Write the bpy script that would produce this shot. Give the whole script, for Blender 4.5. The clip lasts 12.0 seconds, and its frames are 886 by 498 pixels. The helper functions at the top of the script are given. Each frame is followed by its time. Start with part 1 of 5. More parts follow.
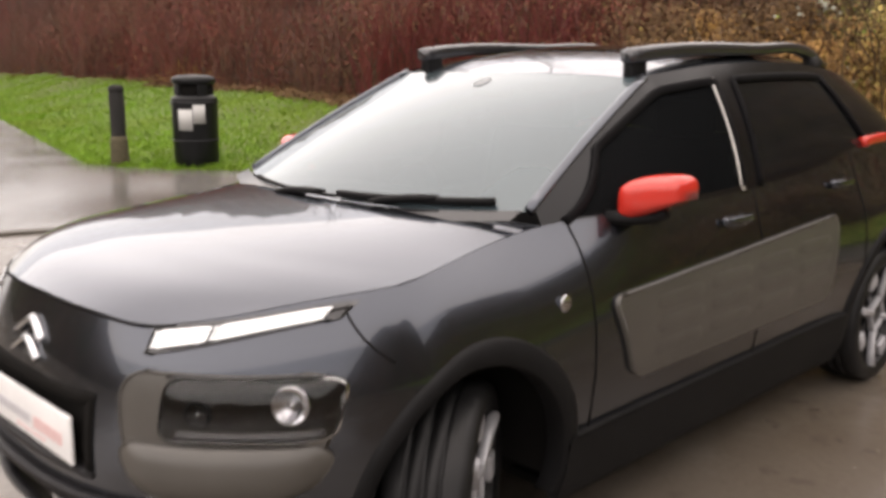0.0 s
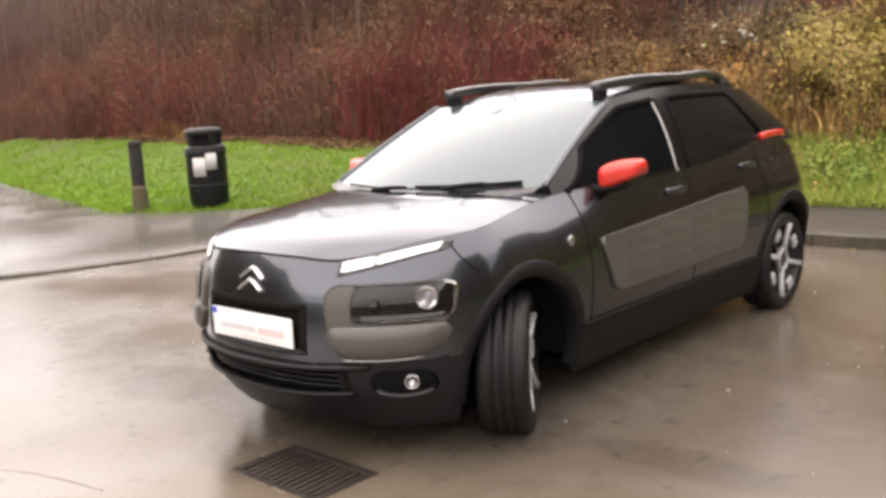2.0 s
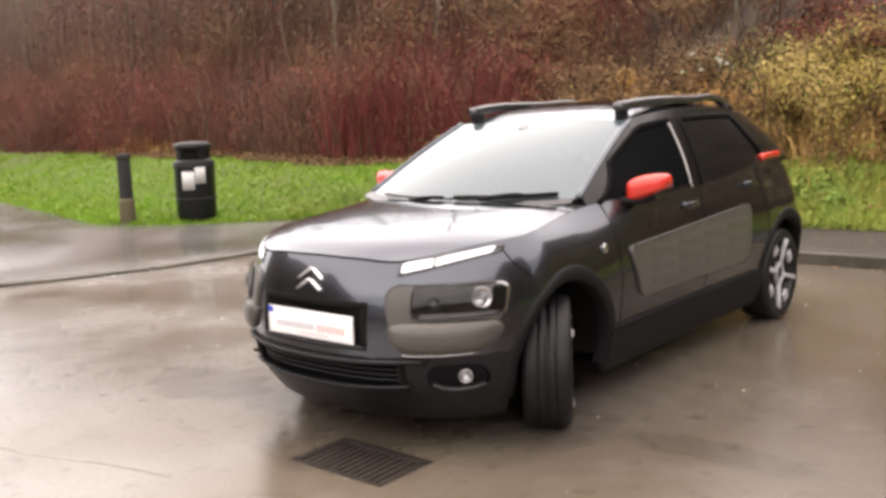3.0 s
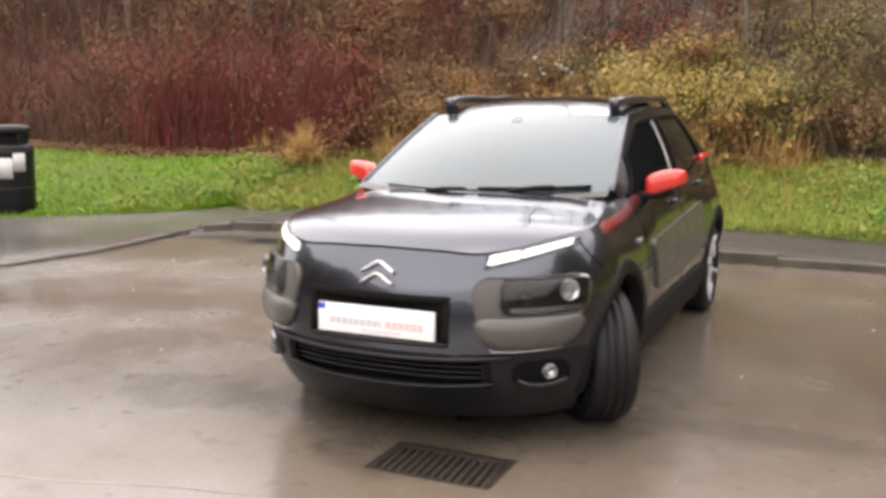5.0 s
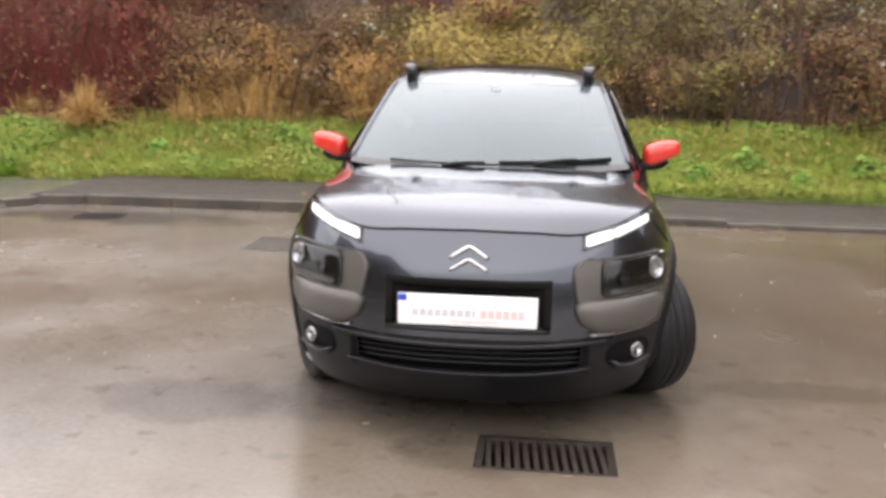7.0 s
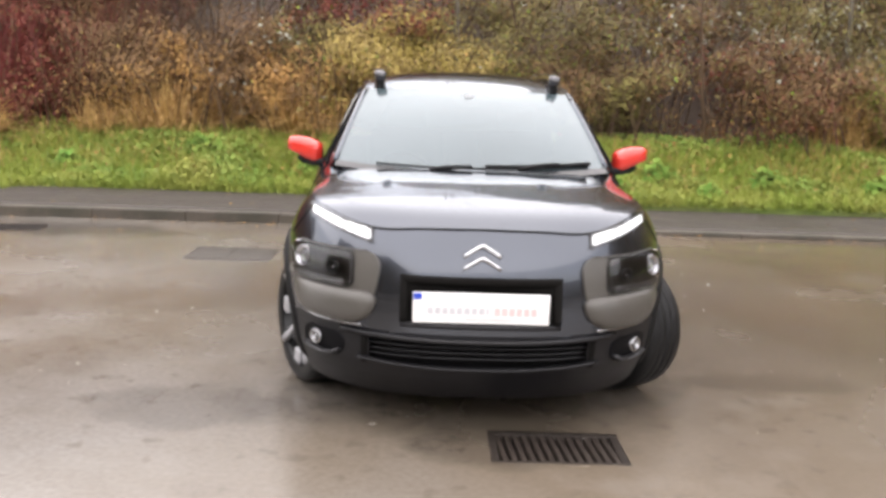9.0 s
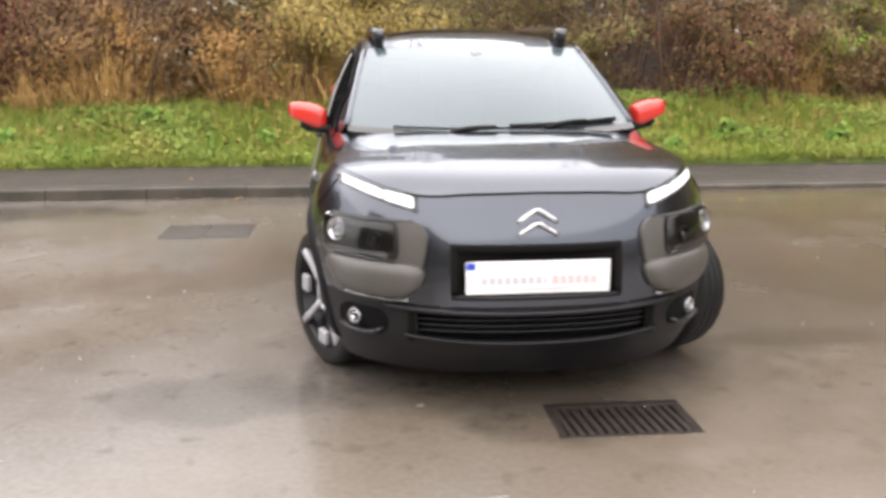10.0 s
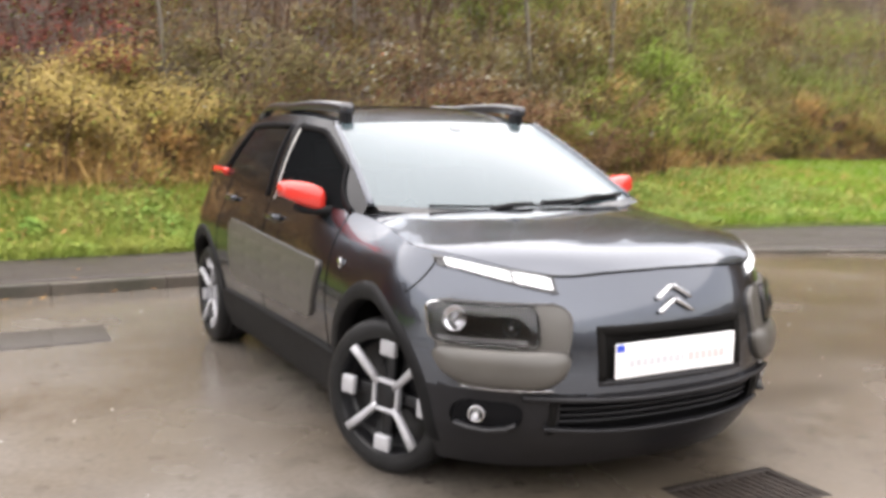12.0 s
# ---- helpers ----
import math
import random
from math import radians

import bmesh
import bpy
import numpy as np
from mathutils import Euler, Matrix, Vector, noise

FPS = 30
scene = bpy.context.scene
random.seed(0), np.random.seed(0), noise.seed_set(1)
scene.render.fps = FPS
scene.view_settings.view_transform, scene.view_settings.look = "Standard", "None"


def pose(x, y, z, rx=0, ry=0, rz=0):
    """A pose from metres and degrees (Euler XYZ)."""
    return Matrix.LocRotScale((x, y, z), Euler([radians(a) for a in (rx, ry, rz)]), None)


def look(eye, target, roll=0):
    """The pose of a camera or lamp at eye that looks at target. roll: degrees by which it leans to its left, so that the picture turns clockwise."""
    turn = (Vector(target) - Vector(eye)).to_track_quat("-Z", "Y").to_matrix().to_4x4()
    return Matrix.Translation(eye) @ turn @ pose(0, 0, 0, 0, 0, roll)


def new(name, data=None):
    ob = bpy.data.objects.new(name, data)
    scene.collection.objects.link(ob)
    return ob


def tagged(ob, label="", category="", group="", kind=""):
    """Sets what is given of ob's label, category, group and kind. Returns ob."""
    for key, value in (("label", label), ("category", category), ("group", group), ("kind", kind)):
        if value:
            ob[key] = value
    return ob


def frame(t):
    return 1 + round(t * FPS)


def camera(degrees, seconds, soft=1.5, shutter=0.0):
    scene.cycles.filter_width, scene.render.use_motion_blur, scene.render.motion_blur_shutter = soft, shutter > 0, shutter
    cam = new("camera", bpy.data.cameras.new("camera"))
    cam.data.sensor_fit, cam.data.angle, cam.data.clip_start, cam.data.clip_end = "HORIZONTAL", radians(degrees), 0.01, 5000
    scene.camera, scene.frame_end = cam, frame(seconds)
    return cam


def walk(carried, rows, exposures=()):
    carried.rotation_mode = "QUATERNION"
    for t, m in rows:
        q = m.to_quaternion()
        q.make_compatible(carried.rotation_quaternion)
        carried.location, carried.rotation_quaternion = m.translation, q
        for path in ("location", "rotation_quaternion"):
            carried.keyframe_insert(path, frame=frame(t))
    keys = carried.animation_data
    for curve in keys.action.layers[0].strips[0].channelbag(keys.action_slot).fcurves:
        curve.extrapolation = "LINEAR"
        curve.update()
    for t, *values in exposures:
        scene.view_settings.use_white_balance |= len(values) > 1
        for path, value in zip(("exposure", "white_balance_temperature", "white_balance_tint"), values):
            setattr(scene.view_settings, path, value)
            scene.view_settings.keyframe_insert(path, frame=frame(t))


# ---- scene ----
cam = camera(50.9, 12.0, soft=3.5, shutter=0.5)
EXPOSURE = [(0.0, 1.55, 7450, 18), (1.0, 1.97, 7450, 18), (1.5, 2.0, 7450, 18), (5.0, 1.95, 7150, 17), (7.0, 2.01, 6900, 16), (7.5, 2.07, 6890, 16), (9.0, 2.12, 6850, 15), (11.0, 2.16, 6850, 14), (12.0, 2.27, 6850, 14)]
PATH = [
    (0, (2.272, -1.541, 1.4), (0.876, -0.167, 0.994), 0.4),
    (0.5, (2.577, -1.954, 1.403), (1.207, -0.562, 0.972), -1.0),
    (1, (2.721, -2.384, 1.388), (1.367, -0.978, 0.954), -2.3),
    (1.5, (2.923, -2.687, 1.4), (1.563, -1.249, 1.111), -3.1),
    (2, (3.074, -2.893, 1.407), (1.73, -1.448, 1.081), -3.3),
    (2.5, (3.101, -3.074, 1.419), (1.775, -1.604, 1.138), -4.0),
    (2.7, (3.069, -3.214, 1.402), (1.763, -1.726, 1.12), -3.2),
    (4.3, (2.191, -3.589, 1.38), (1.145, -1.904, 1.119), -0.4),
    (4.5, (2.093, -3.711, 1.368), (1.143, -1.972, 1.098), 0.3),
    (5, (1.747, -3.929, 1.362), (0.926, -2.129, 1.067), 0.3),
    (5.5, (1.318, -4.056, 1.395), (0.581, -2.228, 1.054), 1.3),
    (6, (0.92, -4.191, 1.401), (0.446, -2.28, 1.045), 3.4),
    (6.5, (0.567, -4.166, 1.375), (0.246, -2.217, 1.058), 0.7),
    (7, (0.284, -4.085, 1.411), (0.063, -2.134, 1.031), 1.1),
    (7.5, (0.074, -4.142, 1.405), (0.041, -2.166, 1.102), 0.6),
    (7.7, (0.026, -4.171, 1.426), (0.018, -2.2, 1.09), 0.0),
    (9.3, (-0.258, -4.186, 1.347), (-0.22, -2.216, 1.001), 2.1),
    (9.5, (-0.302, -4.139, 1.355), (-0.26, -2.171, 1.0), 1.9),
    (10, (-0.635, -3.917, 1.314), (-0.453, -1.969, 0.9), -0.2),
    (10.5, (-1.007, -3.721, 1.326), (-0.762, -1.765, 0.992), 0.2),
    (11, (-1.414, -3.612, 1.336), (-0.99, -1.689, 0.988), 0.9),
    (11.5, (-1.743, -3.365, 1.297), (-1.1, -1.5, 0.968), -2.2),
    (12, (-2.117, -3.194, 1.27), (-1.231, -1.417, 1.031), 0.2),
]
walk(cam, [(t, look(eye, target, roll)) for t, eye, target, roll in PATH], EXPOSURE)

# ---- world, sun, exposure ----
SUN_EL, SUN_ROT = 82.0, 218.0
world = bpy.data.worlds.new("overcast")
scene.world = world
world.use_nodes = True
wn, wl = world.node_tree.nodes, world.node_tree.links
wn.clear()
sky = wn.new("ShaderNodeTexSky")
sky.sky_type = "NISHITA"
sky.sun_disc = False
sky.sun_elevation, sky.sun_rotation = radians(SUN_EL), radians(SUN_ROT)
sky.air_density, sky.dust_density, sky.ozone_density = 1.0, 1.5, 1.0
hsv = wn.new("ShaderNodeHueSaturation")
hsv.inputs["Saturation"].default_value = 0.22
bg = wn.new("ShaderNodeBackground")
bg.inputs["Strength"].default_value = 0.112
wo = wn.new("ShaderNodeOutputWorld")
wl.new(sky.outputs["Color"], hsv.inputs["Color"])
wl.new(hsv.outputs["Color"], bg.inputs["Color"])
wl.new(bg.outputs["Background"], wo.inputs["Surface"])

sun = new("sun", bpy.data.lights.new("sun", "SUN"))
sun.data.energy, sun.data.angle, sun.data.color = 1.13, radians(141), (1.0, 0.98, 0.95)
sun.matrix_world = look((0, 0, 30), (30 * math.sin(radians(SUN_ROT)) / -math.tan(radians(SUN_EL)), 30 * math.cos(radians(SUN_ROT)) / -math.tan(radians(SUN_EL)), 0))


# ---- materials ----
def material(name, base, rough=0.6, metal=0.0, vary=0.0, scale=4.0, second=None, second_scale=1.2, bump=0.0,
             bump_scale=60.0, coat=0.0, rough_vary=0.0, per="", stretch=(1, 1, 1), alpha=1.0, transmission=0.0, spec=0.5, broad=0.0, broad_scale=0.2, muddy=None, coat_rough=0.04, damp_and_shade=(), spread=0.1, stains=()):
    """A Principled surface: grain (vary, scale), broad patches of a second colour, relief, and a shift per object or island."""
    m = bpy.data.materials.new(name)
    m.use_nodes = True
    nt, ln = m.node_tree.nodes, m.node_tree.links
    p = nt["Principled BSDF"]
    p.inputs["Roughness"].default_value, p.inputs["Metallic"].default_value = rough, metal
    p.inputs["Coat Weight"].default_value, p.inputs["Coat Roughness"].default_value = coat, coat_rough
    p.inputs["Alpha"].default_value, p.inputs["Transmission Weight"].default_value = alpha, transmission
    p.inputs["Specular IOR Level"].default_value = spec
    co = nt.new("ShaderNodeTexCoord")
    mp = nt.new("ShaderNodeMapping")
    mp.inputs["Scale"].default_value = stretch
    ln.new(co.outputs["Object"], mp.inputs["Vector"])

    def fbm(s, detail=5.0):
        n = nt.new("ShaderNodeTexNoise")
        n.inputs["Scale"].default_value, n.inputs["Detail"].default_value = s, detail
        ln.new(mp.outputs["Vector"], n.inputs["Vector"])
        return n

    def mix(kind, fac, a, b):
        x = nt.new("ShaderNodeMix")
        x.data_type, x.blend_type = "RGBA", kind
        for sock, v in ((x.inputs["Factor"], fac), (x.inputs["A"], a), (x.inputs["B"], b)):
            if hasattr(v, "links"):
                ln.new(v, sock)
            else:
                sock.default_value = v
        return x.outputs["Result"]

    def ramp(src, lo, hi, a, b):
        r = nt.new("ShaderNodeMapRange")
        r.inputs["From Min"].default_value, r.inputs["From Max"].default_value = lo, hi
        r.inputs["To Min"].default_value, r.inputs["To Max"].default_value = a, b
        ln.new(src, r.inputs["Value"])
        return r.outputs["Result"]

    col = (*base, 1)
    if second:
        col = mix("MIX", ramp(fbm(second_scale).outputs["Fac"], 0.42, 0.62, 0, 1), col, (*second, 1))
    if vary:
        n = fbm(scale)
        g = ramp(n.outputs["Fac"], 0.25, 0.75, 1 - vary, 1 + vary)
        c = nt.new("ShaderNodeCombineColor")
        for k in ("Red", "Green", "Blue"):
            ln.new(g, c.inputs[k])
        col = mix("MULTIPLY", 1.0, col, c.outputs["Color"])
    if muddy:                                             # a second colour that takes over along x, between two stations
        sep = nt.new("ShaderNodeSeparateXYZ")
        ln.new(mp.outputs["Vector"], sep.inputs["Vector"])
        wob = nt.new("ShaderNodeMath")
        wob.operation = "MULTIPLY_ADD"
        ln.new(fbm(0.7, 4).outputs["Fac"], wob.inputs[0])
        wob.inputs[1].default_value = 2.5
        ln.new(sep.outputs["X"], wob.inputs[2])
        col = mix("MIX", ramp(wob.outputs["Value"], muddy[1], muddy[2], 0, 1), col, (*muddy[0], 1))
    for tone, size, lo, hi, force in stains:               # blotches with crisp ragged edges
        col = mix("MIX", ramp(fbm(size, 9.0).outputs["Fac"], lo, hi, 0, force), col, (*tone, 1))
    for cx, cy, rx, ry, dark in damp_and_shade:                     # dark ragged patches: wet stains and painted car shade
        shift = nt.new("ShaderNodeMapping")
        shift.vector_type = "POINT"
        shift.inputs["Scale"].default_value = (1 / rx, 1 / ry, 0)
        shift.inputs["Location"].default_value = (-cx / rx, -cy / ry, 0)
        ln.new(mp.outputs["Vector"], shift.inputs["Vector"])
        far = nt.new("ShaderNodeVectorMath")
        far.operation = "LENGTH"
        ln.new(shift.outputs["Vector"], far.inputs[0])
        rag = nt.new("ShaderNodeMath")
        rag.operation = "MULTIPLY_ADD"
        ln.new(fbm(2.6, 6).outputs["Fac"], rag.inputs[0])
        rag.inputs[1].default_value = 1.5
        ln.new(far.outputs["Value"], rag.inputs[2])
        g = ramp(rag.outputs["Value"], 1.35, 1.7, dark, 1.0)
        c = nt.new("ShaderNodeCombineColor")
        for k in ("Red", "Green", "Blue"):
            ln.new(g, c.inputs[k])
        col = mix("MULTIPLY", 1.0, col, c.outputs["Color"])
    if broad:
        g = ramp(fbm(broad_scale, 7.0).outputs["Fac"], 0.36, 0.64, 1 - broad, 1 + broad)
        c = nt.new("ShaderNodeCombineColor")
        for k in ("Red", "Green", "Blue"):
            ln.new(g, c.inputs[k])
        col = mix("MULTIPLY", 1.0, col, c.outputs["Color"])
    if per:
        src = nt.new("ShaderNodeObjectInfo").outputs["Random"] if per == "object" else nt.new("ShaderNodeNewGeometry").outputs["Random Per Island"]
        h = nt.new("ShaderNodeHueSaturation")
        ln.new(ramp(src, 0, 1, 0.49, 0.51), h.inputs["Hue"])
        ln.new(ramp(src, 0, 1, 1 - spread, 1 + spread), h.inputs["Value"])
        if hasattr(col, "links"):
            ln.new(col, h.inputs["Color"])
        else:
            h.inputs["Color"].default_value = col
        col = h.outputs["Color"]
    if hasattr(col, "links"):
        ln.new(col, p.inputs["Base Color"])
    else:
        p.inputs["Base Color"].default_value = col
    if rough_vary:
        ln.new(ramp(fbm(second_scale * 1.3).outputs["Fac"], 0.35, 0.65, max(0.02, rough - rough_vary), min(1, rough + rough_vary)), p.inputs["Roughness"])
    if bump:
        b = nt.new("ShaderNodeBump")
        b.inputs["Strength"].default_value, b.inputs["Distance"].default_value = bump, 0.01
        ln.new(fbm(bump_scale, 3).outputs["Fac"], b.inputs["Height"])
        ln.new(b.outputs["Normal"], p.inputs["Normal"])
    return m


PAINT = material("dark_grey_metallic_paint", (0.058, 0.065, 0.080), 0.23, 0.94, vary=0.05, scale=3, coat=1.0, bump=0.006, bump_scale=300, coat_rough=0.025)
PAINT.node_tree.nodes["Principled BSDF"].inputs["Specular Tint"].default_value = (0.90, 0.94, 1.0, 1)
BLACK_TRIM = material("satin_black_trim", (0.006, 0.006, 0.0068), 0.5, vary=0.2, scale=8, spec=0.06)
FRAME_BLACK = material("gloss_black_window_surround", (0.006, 0.006, 0.007), 0.18, vary=0.2, scale=8, spec=0.3)
# near-opaque dark sheet that paints the cabin's shade into the open front windows
SHADE_SHEET = material("window_shade_sheet", (0.006, 0.0065, 0.007), 0.06, vary=0.1, scale=3, alpha=0.965, spec=0.0)
BLACK_PAINT = material("gloss_black", (0.0072, 0.0072, 0.0084), 0.12, coat=0.6, vary=0.2, scale=8)
GRIT = material("pale_grit", (0.36, 0.34, 0.31), 0.7, per="island")
PLASTIC = material("black_textured_plastic", (0.0075, 0.0075, 0.008), 0.58, vary=0.25, scale=12, bump=0.15, bump_scale=500, spec=0.14)
BUMPER = material("dark_grey_bumper_plastic", (0.0085, 0.0083, 0.0098), 0.42, vary=0.2, scale=9, bump=0.12, bump_scale=400, spec=0.3)
BAR_GREY = material("satin_dark_roof_bar", (0.030, 0.030, 0.034), 0.32, 0.3, vary=0.15, scale=9, coat=1.0)
SCUTTLE = material("wet_black_scuttle", (0.012, 0.012, 0.013), 0.15, vary=0.2, scale=12, spec=0.6)
FOG_GREY = material("satin_grey_scoop", (0.022, 0.022, 0.024), 0.34, vary=0.15, scale=9, spec=0.4)
RUST = material("rusty_grate_bar", (0.028, 0.021, 0.017), 0.6, vary=0.5, scale=22, bump=0.4, bump_scale=90, spec=0.3)
BUMP_GREY = material("grey_brown_soft_plastic", (0.072, 0.067, 0.060), 0.30, vary=0.12, scale=6, bump=0.08, bump_scale=300)
RED = material("coral_red_gloss", (0.5616, 0.0324, 0.0216), 0.25, coat=0.5, vary=0.05, scale=10)
CHROME = material("chrome", (0.525, 0.532, 0.546), 0.12, 1.0, vary=0.06, scale=30)
RUBBER = material("tyre_rubber", (0.009, 0.009, 0.0095), 0.45, vary=0.3, scale=20, bump=0.2, bump_scale=200, spec=0.24)
RIM_BLACK = material("rim_gloss_black", (0.005, 0.005, 0.006), 0.3, spec=0.3, vary=0.2, scale=20)
RIM_SILVER = material("rim_machined_silver", (0.40, 0.40, 0.42), 0.35, 0.25, vary=0.08, scale=40)
LAMP_WHITE = material("lamp_white", (0.6, 0.62, 0.64), 0.2, vary=0.03, scale=30)
lit = LAMP_WHITE.node_tree.nodes["Principled BSDF"].inputs
lit["Emission Color"].default_value, lit["Emission Strength"].default_value = (0.93, 0.97, 1.0, 1), 0.22
LENS = material("clear_lens", (1, 1, 1), 0.03, transmission=1.0)
DARK_GLASS = material("tinted_glass", (0.008, 0.0085, 0.009), 0.06, vary=0.2, scale=2, spec=0.16)
PLATE = material("plate_white", (0.80, 0.80, 0.80), 0.4, vary=0.04, scale=15)
PLATE_BLUE = material("plate_blue", (0.02, 0.06, 0.45), 0.4, vary=0.04, scale=15)
FAINT_GREY = material("faint_grey_print", (0.50, 0.495, 0.52), 0.5, vary=0.05, scale=50)
FAINT_RED = material("faint_red_print", (0.70, 0.48, 0.475), 0.5, vary=0.05, scale=50)
CABIN = material("dark_cabin_trim", (0.012, 0.012, 0.0126), 0.75, vary=0.25, scale=10, bump=0.1, bump_scale=300)
PALE_TRIM = material("pale_cabin_trim", (0.62, 0.6, 0.57), 0.6, vary=0.08, scale=14)
# clear glass; part of the sky's reflection is put into the base colour
SKY_SCREEN = material("sky_tinted_windscreen", (0.062, 0.078, 0.083), 0.10, vary=0.16, scale=1.6, coat=1.0, alpha=0.93)
SKY_SCREEN.node_tree.nodes["Principled BSDF"].inputs["Coat IOR"].default_value = 1.38
SKY_SCREEN.node_tree.nodes["Principled BSDF"].inputs["Coat Tint"].default_value = (0.9, 0.97, 1.0, 1)
SENSOR = material("grey_sensor_patch", (0.19, 0.205, 0.215), 0.4, vary=0.2, scale=30)
LAMP_CHROME = material("lamp_reflector", (0.44, 0.44, 0.46), 0.12, 1.0, vary=0.15, scale=60, bump=0.2, bump_scale=90)

# wet stains by drain and gully; the car's shade is painted under its nose
TARMAC = material("wet_tarmac", (0.158, 0.145, 0.131), 0.19, vary=0.15, scale=38, second=(0.112, 0.095, 0.075), second_scale=0.55, bump=0.08, bump_scale=90, rough_vary=0.11, broad=0.22, broad_scale=0.23, stains=(((0.085, 0.068, 0.052), 1.3, 0.53, 0.66, 0.4), ((0.18, 0.165, 0.148), 2.3, 0.54, 0.68, 0.22), ((0.07, 0.056, 0.044), 7.0, 0.60, 0.68, 0.45)), muddy=((0.096, 0.074, 0.053), -0.7, 4.0), damp_and_shade=((0.20, -0.80, 0.45, 0.24, 0.68), (-1.15, -0.42, 0.6, 0.32, 0.74), (1.45, 0.1, 0.55, 0.16, 0.8), (0.0, -0.1, 1.2, 0.7, 0.68), (-3.6, 4.1, 1.5, 0.5, 0.5)))
PATHWAY = material("pale_wet_path", (0.135, 0.128, 0.12), 0.17, vary=0.2, scale=30, second=(0.10, 0.094, 0.087), second_scale=0.5, bump=0.12, bump_scale=100, rough_vary=0.09)
FOOTWAY = material("dark_wet_footway", (0.046, 0.039, 0.034), 0.5, spec=0.2, vary=0.22, scale=60, second=(0.0464, 0.0406, 0.03364), second_scale=0.9, bump=0.35, bump_scale=140, rough_vary=0.12)
KERB = material("weathered_concrete_kerb", (0.07, 0.058, 0.044), 0.5, vary=0.25, scale=18, second=(0.038, 0.034, 0.023), second_scale=2.5, bump=0.3, bump_scale=90, per="object")
IRON = material("rusty_cast_iron", (0.026, 0.021, 0.018), 0.6, 0.1, vary=0.4, scale=25, bump=0.3, bump_scale=120, spec=0.15)
PIT = material("dark_drain_pit", (0.008, 0.0075, 0.007), 0.9, vary=0.2, scale=10, spec=0.08)
COVER_M = material("worn_steel_cover", (0.056, 0.048, 0.041), 0.45, 0.3, vary=0.25, scale=40, bump=0.5, bump_scale=70)
TURF = material("turf_soil", (0.085, 0.125, 0.02), 0.9, vary=0.3, scale=14, second=(0.08, 0.095, 0.024), second_scale=0.8, bump=0.6, bump_scale=40)
LITTER = material("leaf_litter_soil", (0.045, 0.029, 0.02), 0.95, vary=0.4, scale=9, second=(0.04, 0.027, 0.019), second_scale=0.9, bump=0.8, bump_scale=25)
BIN_BLACK = material("bin_black_plastic", (0.009, 0.0095, 0.0105), 0.38, vary=0.2, scale=12, bump=0.1, bump_scale=200, spec=0.25)
PAPER = material("white_paper", (0.465, 0.465, 0.4526), 0.7, vary=0.08, scale=20)
POST_M = material("dark_timber", (0.013, 0.0115, 0.0105), 0.85, vary=0.3, scale=15, bump=0.4, bump_scale=60, stretch=(1, 1, 0.15))
LICHEN = material("mossy_timber", (0.0744, 0.062, 0.0341), 0.9, vary=0.3, scale=20, bump=0.4, bump_scale=70)
GRASS = material("grass_blade", (0.135, 0.265, 0.014), 0.6, per="island", spec=0.2, second=(0.155, 0.245, 0.022), second_scale=0.7)
WEED_DARK = material("broad_weed_leaf", (0.085, 0.17, 0.028), 0.8, per="island", second=(0.17, 0.21, 0.04), second_scale=3.0, spec=0.15)
WEED = material("weed_leaf", (0.135, 0.210, 0.040), 0.6, per="island", spec=0.15, spread=0.25, second=(0.215, 0.225, 0.05), second_scale=2.0)
VERGE_GRASS = material("verge_blade", (0.205, 0.262, 0.046), 0.65, per="island", spec=0.15, spread=0.25, second=(0.25, 0.27, 0.06), second_scale=1.1)
STRAW = material("straw_grass", (0.42, 0.265, 0.105), 0.8, per="island", spec=0.15, spread=0.40)
STEM_RED = material("dogwood_stem", (0.14, 0.030, 0.023), 0.6, per="island", spec=0.35, spread=0.25, second=(0.105, 0.042, 0.026), second_scale=0.35)
STEM_BROWN = material("bramble_stem", (0.076, 0.046, 0.031), 0.7, per="island", spec=0.15, spread=0.40, second=(0.10, 0.066, 0.04), second_scale=0.5)
TWIG_GREY = material("grey_brown_twig", (0.102, 0.074, 0.052), 0.8, per="island", spec=0.15, spread=0.4, second=(0.075, 0.068, 0.040), second_scale=0.4)
STEM_GREY = material("grey_brown_stem", (0.105, 0.068, 0.052), 0.75, per="island", spread=0.5, second=(0.085, 0.030, 0.024), second_scale=0.25)
STEM_CRIMSON = material("crimson_stem", (0.15, 0.016, 0.016), 0.55, per="island")
LEAF_BROWN = material("dead_leaf", (0.138, 0.080, 0.039), 0.7, per="island", spec=0.15, spread=0.40, second=(0.098, 0.056, 0.023), second_scale=1.6)
LEAF_RED = material("dark_red_leaf", (0.155, 0.036, 0.027), 0.7, per="island", spec=0.15, spread=0.40, second=(0.092, 0.040, 0.025), second_scale=0.6)
LEAF_OLIVE = material("bramble_leaf", (0.150, 0.126, 0.041), 0.6, per="island", spec=0.15, spread=0.40, second=(0.097, 0.079, 0.032), second_scale=1.1)
LEAF_GOLD = material("yellow_leaf", (0.275, 0.200, 0.066), 0.6, per="island", spec=0.15, spread=0.40, second=(0.21, 0.155, 0.034), second_scale=2.2)
LEAF_TAN = material("dead_bracken", (0.32, 0.175, 0.060), 0.7, per="island", spec=0.15, spread=0.40, second=(0.14, 0.085, 0.042), second_scale=2.0)
LEAF_GREEN = material("green_leaf", (0.17, 0.235, 0.03), 0.55, per="island", spec=0.15, spread=0.40, second=(0.125, 0.175, 0.026), second_scale=1.6)
LEAF_PALE = material("pale_leaf", (0.22, 0.22, 0.17), 0.6, per="island")
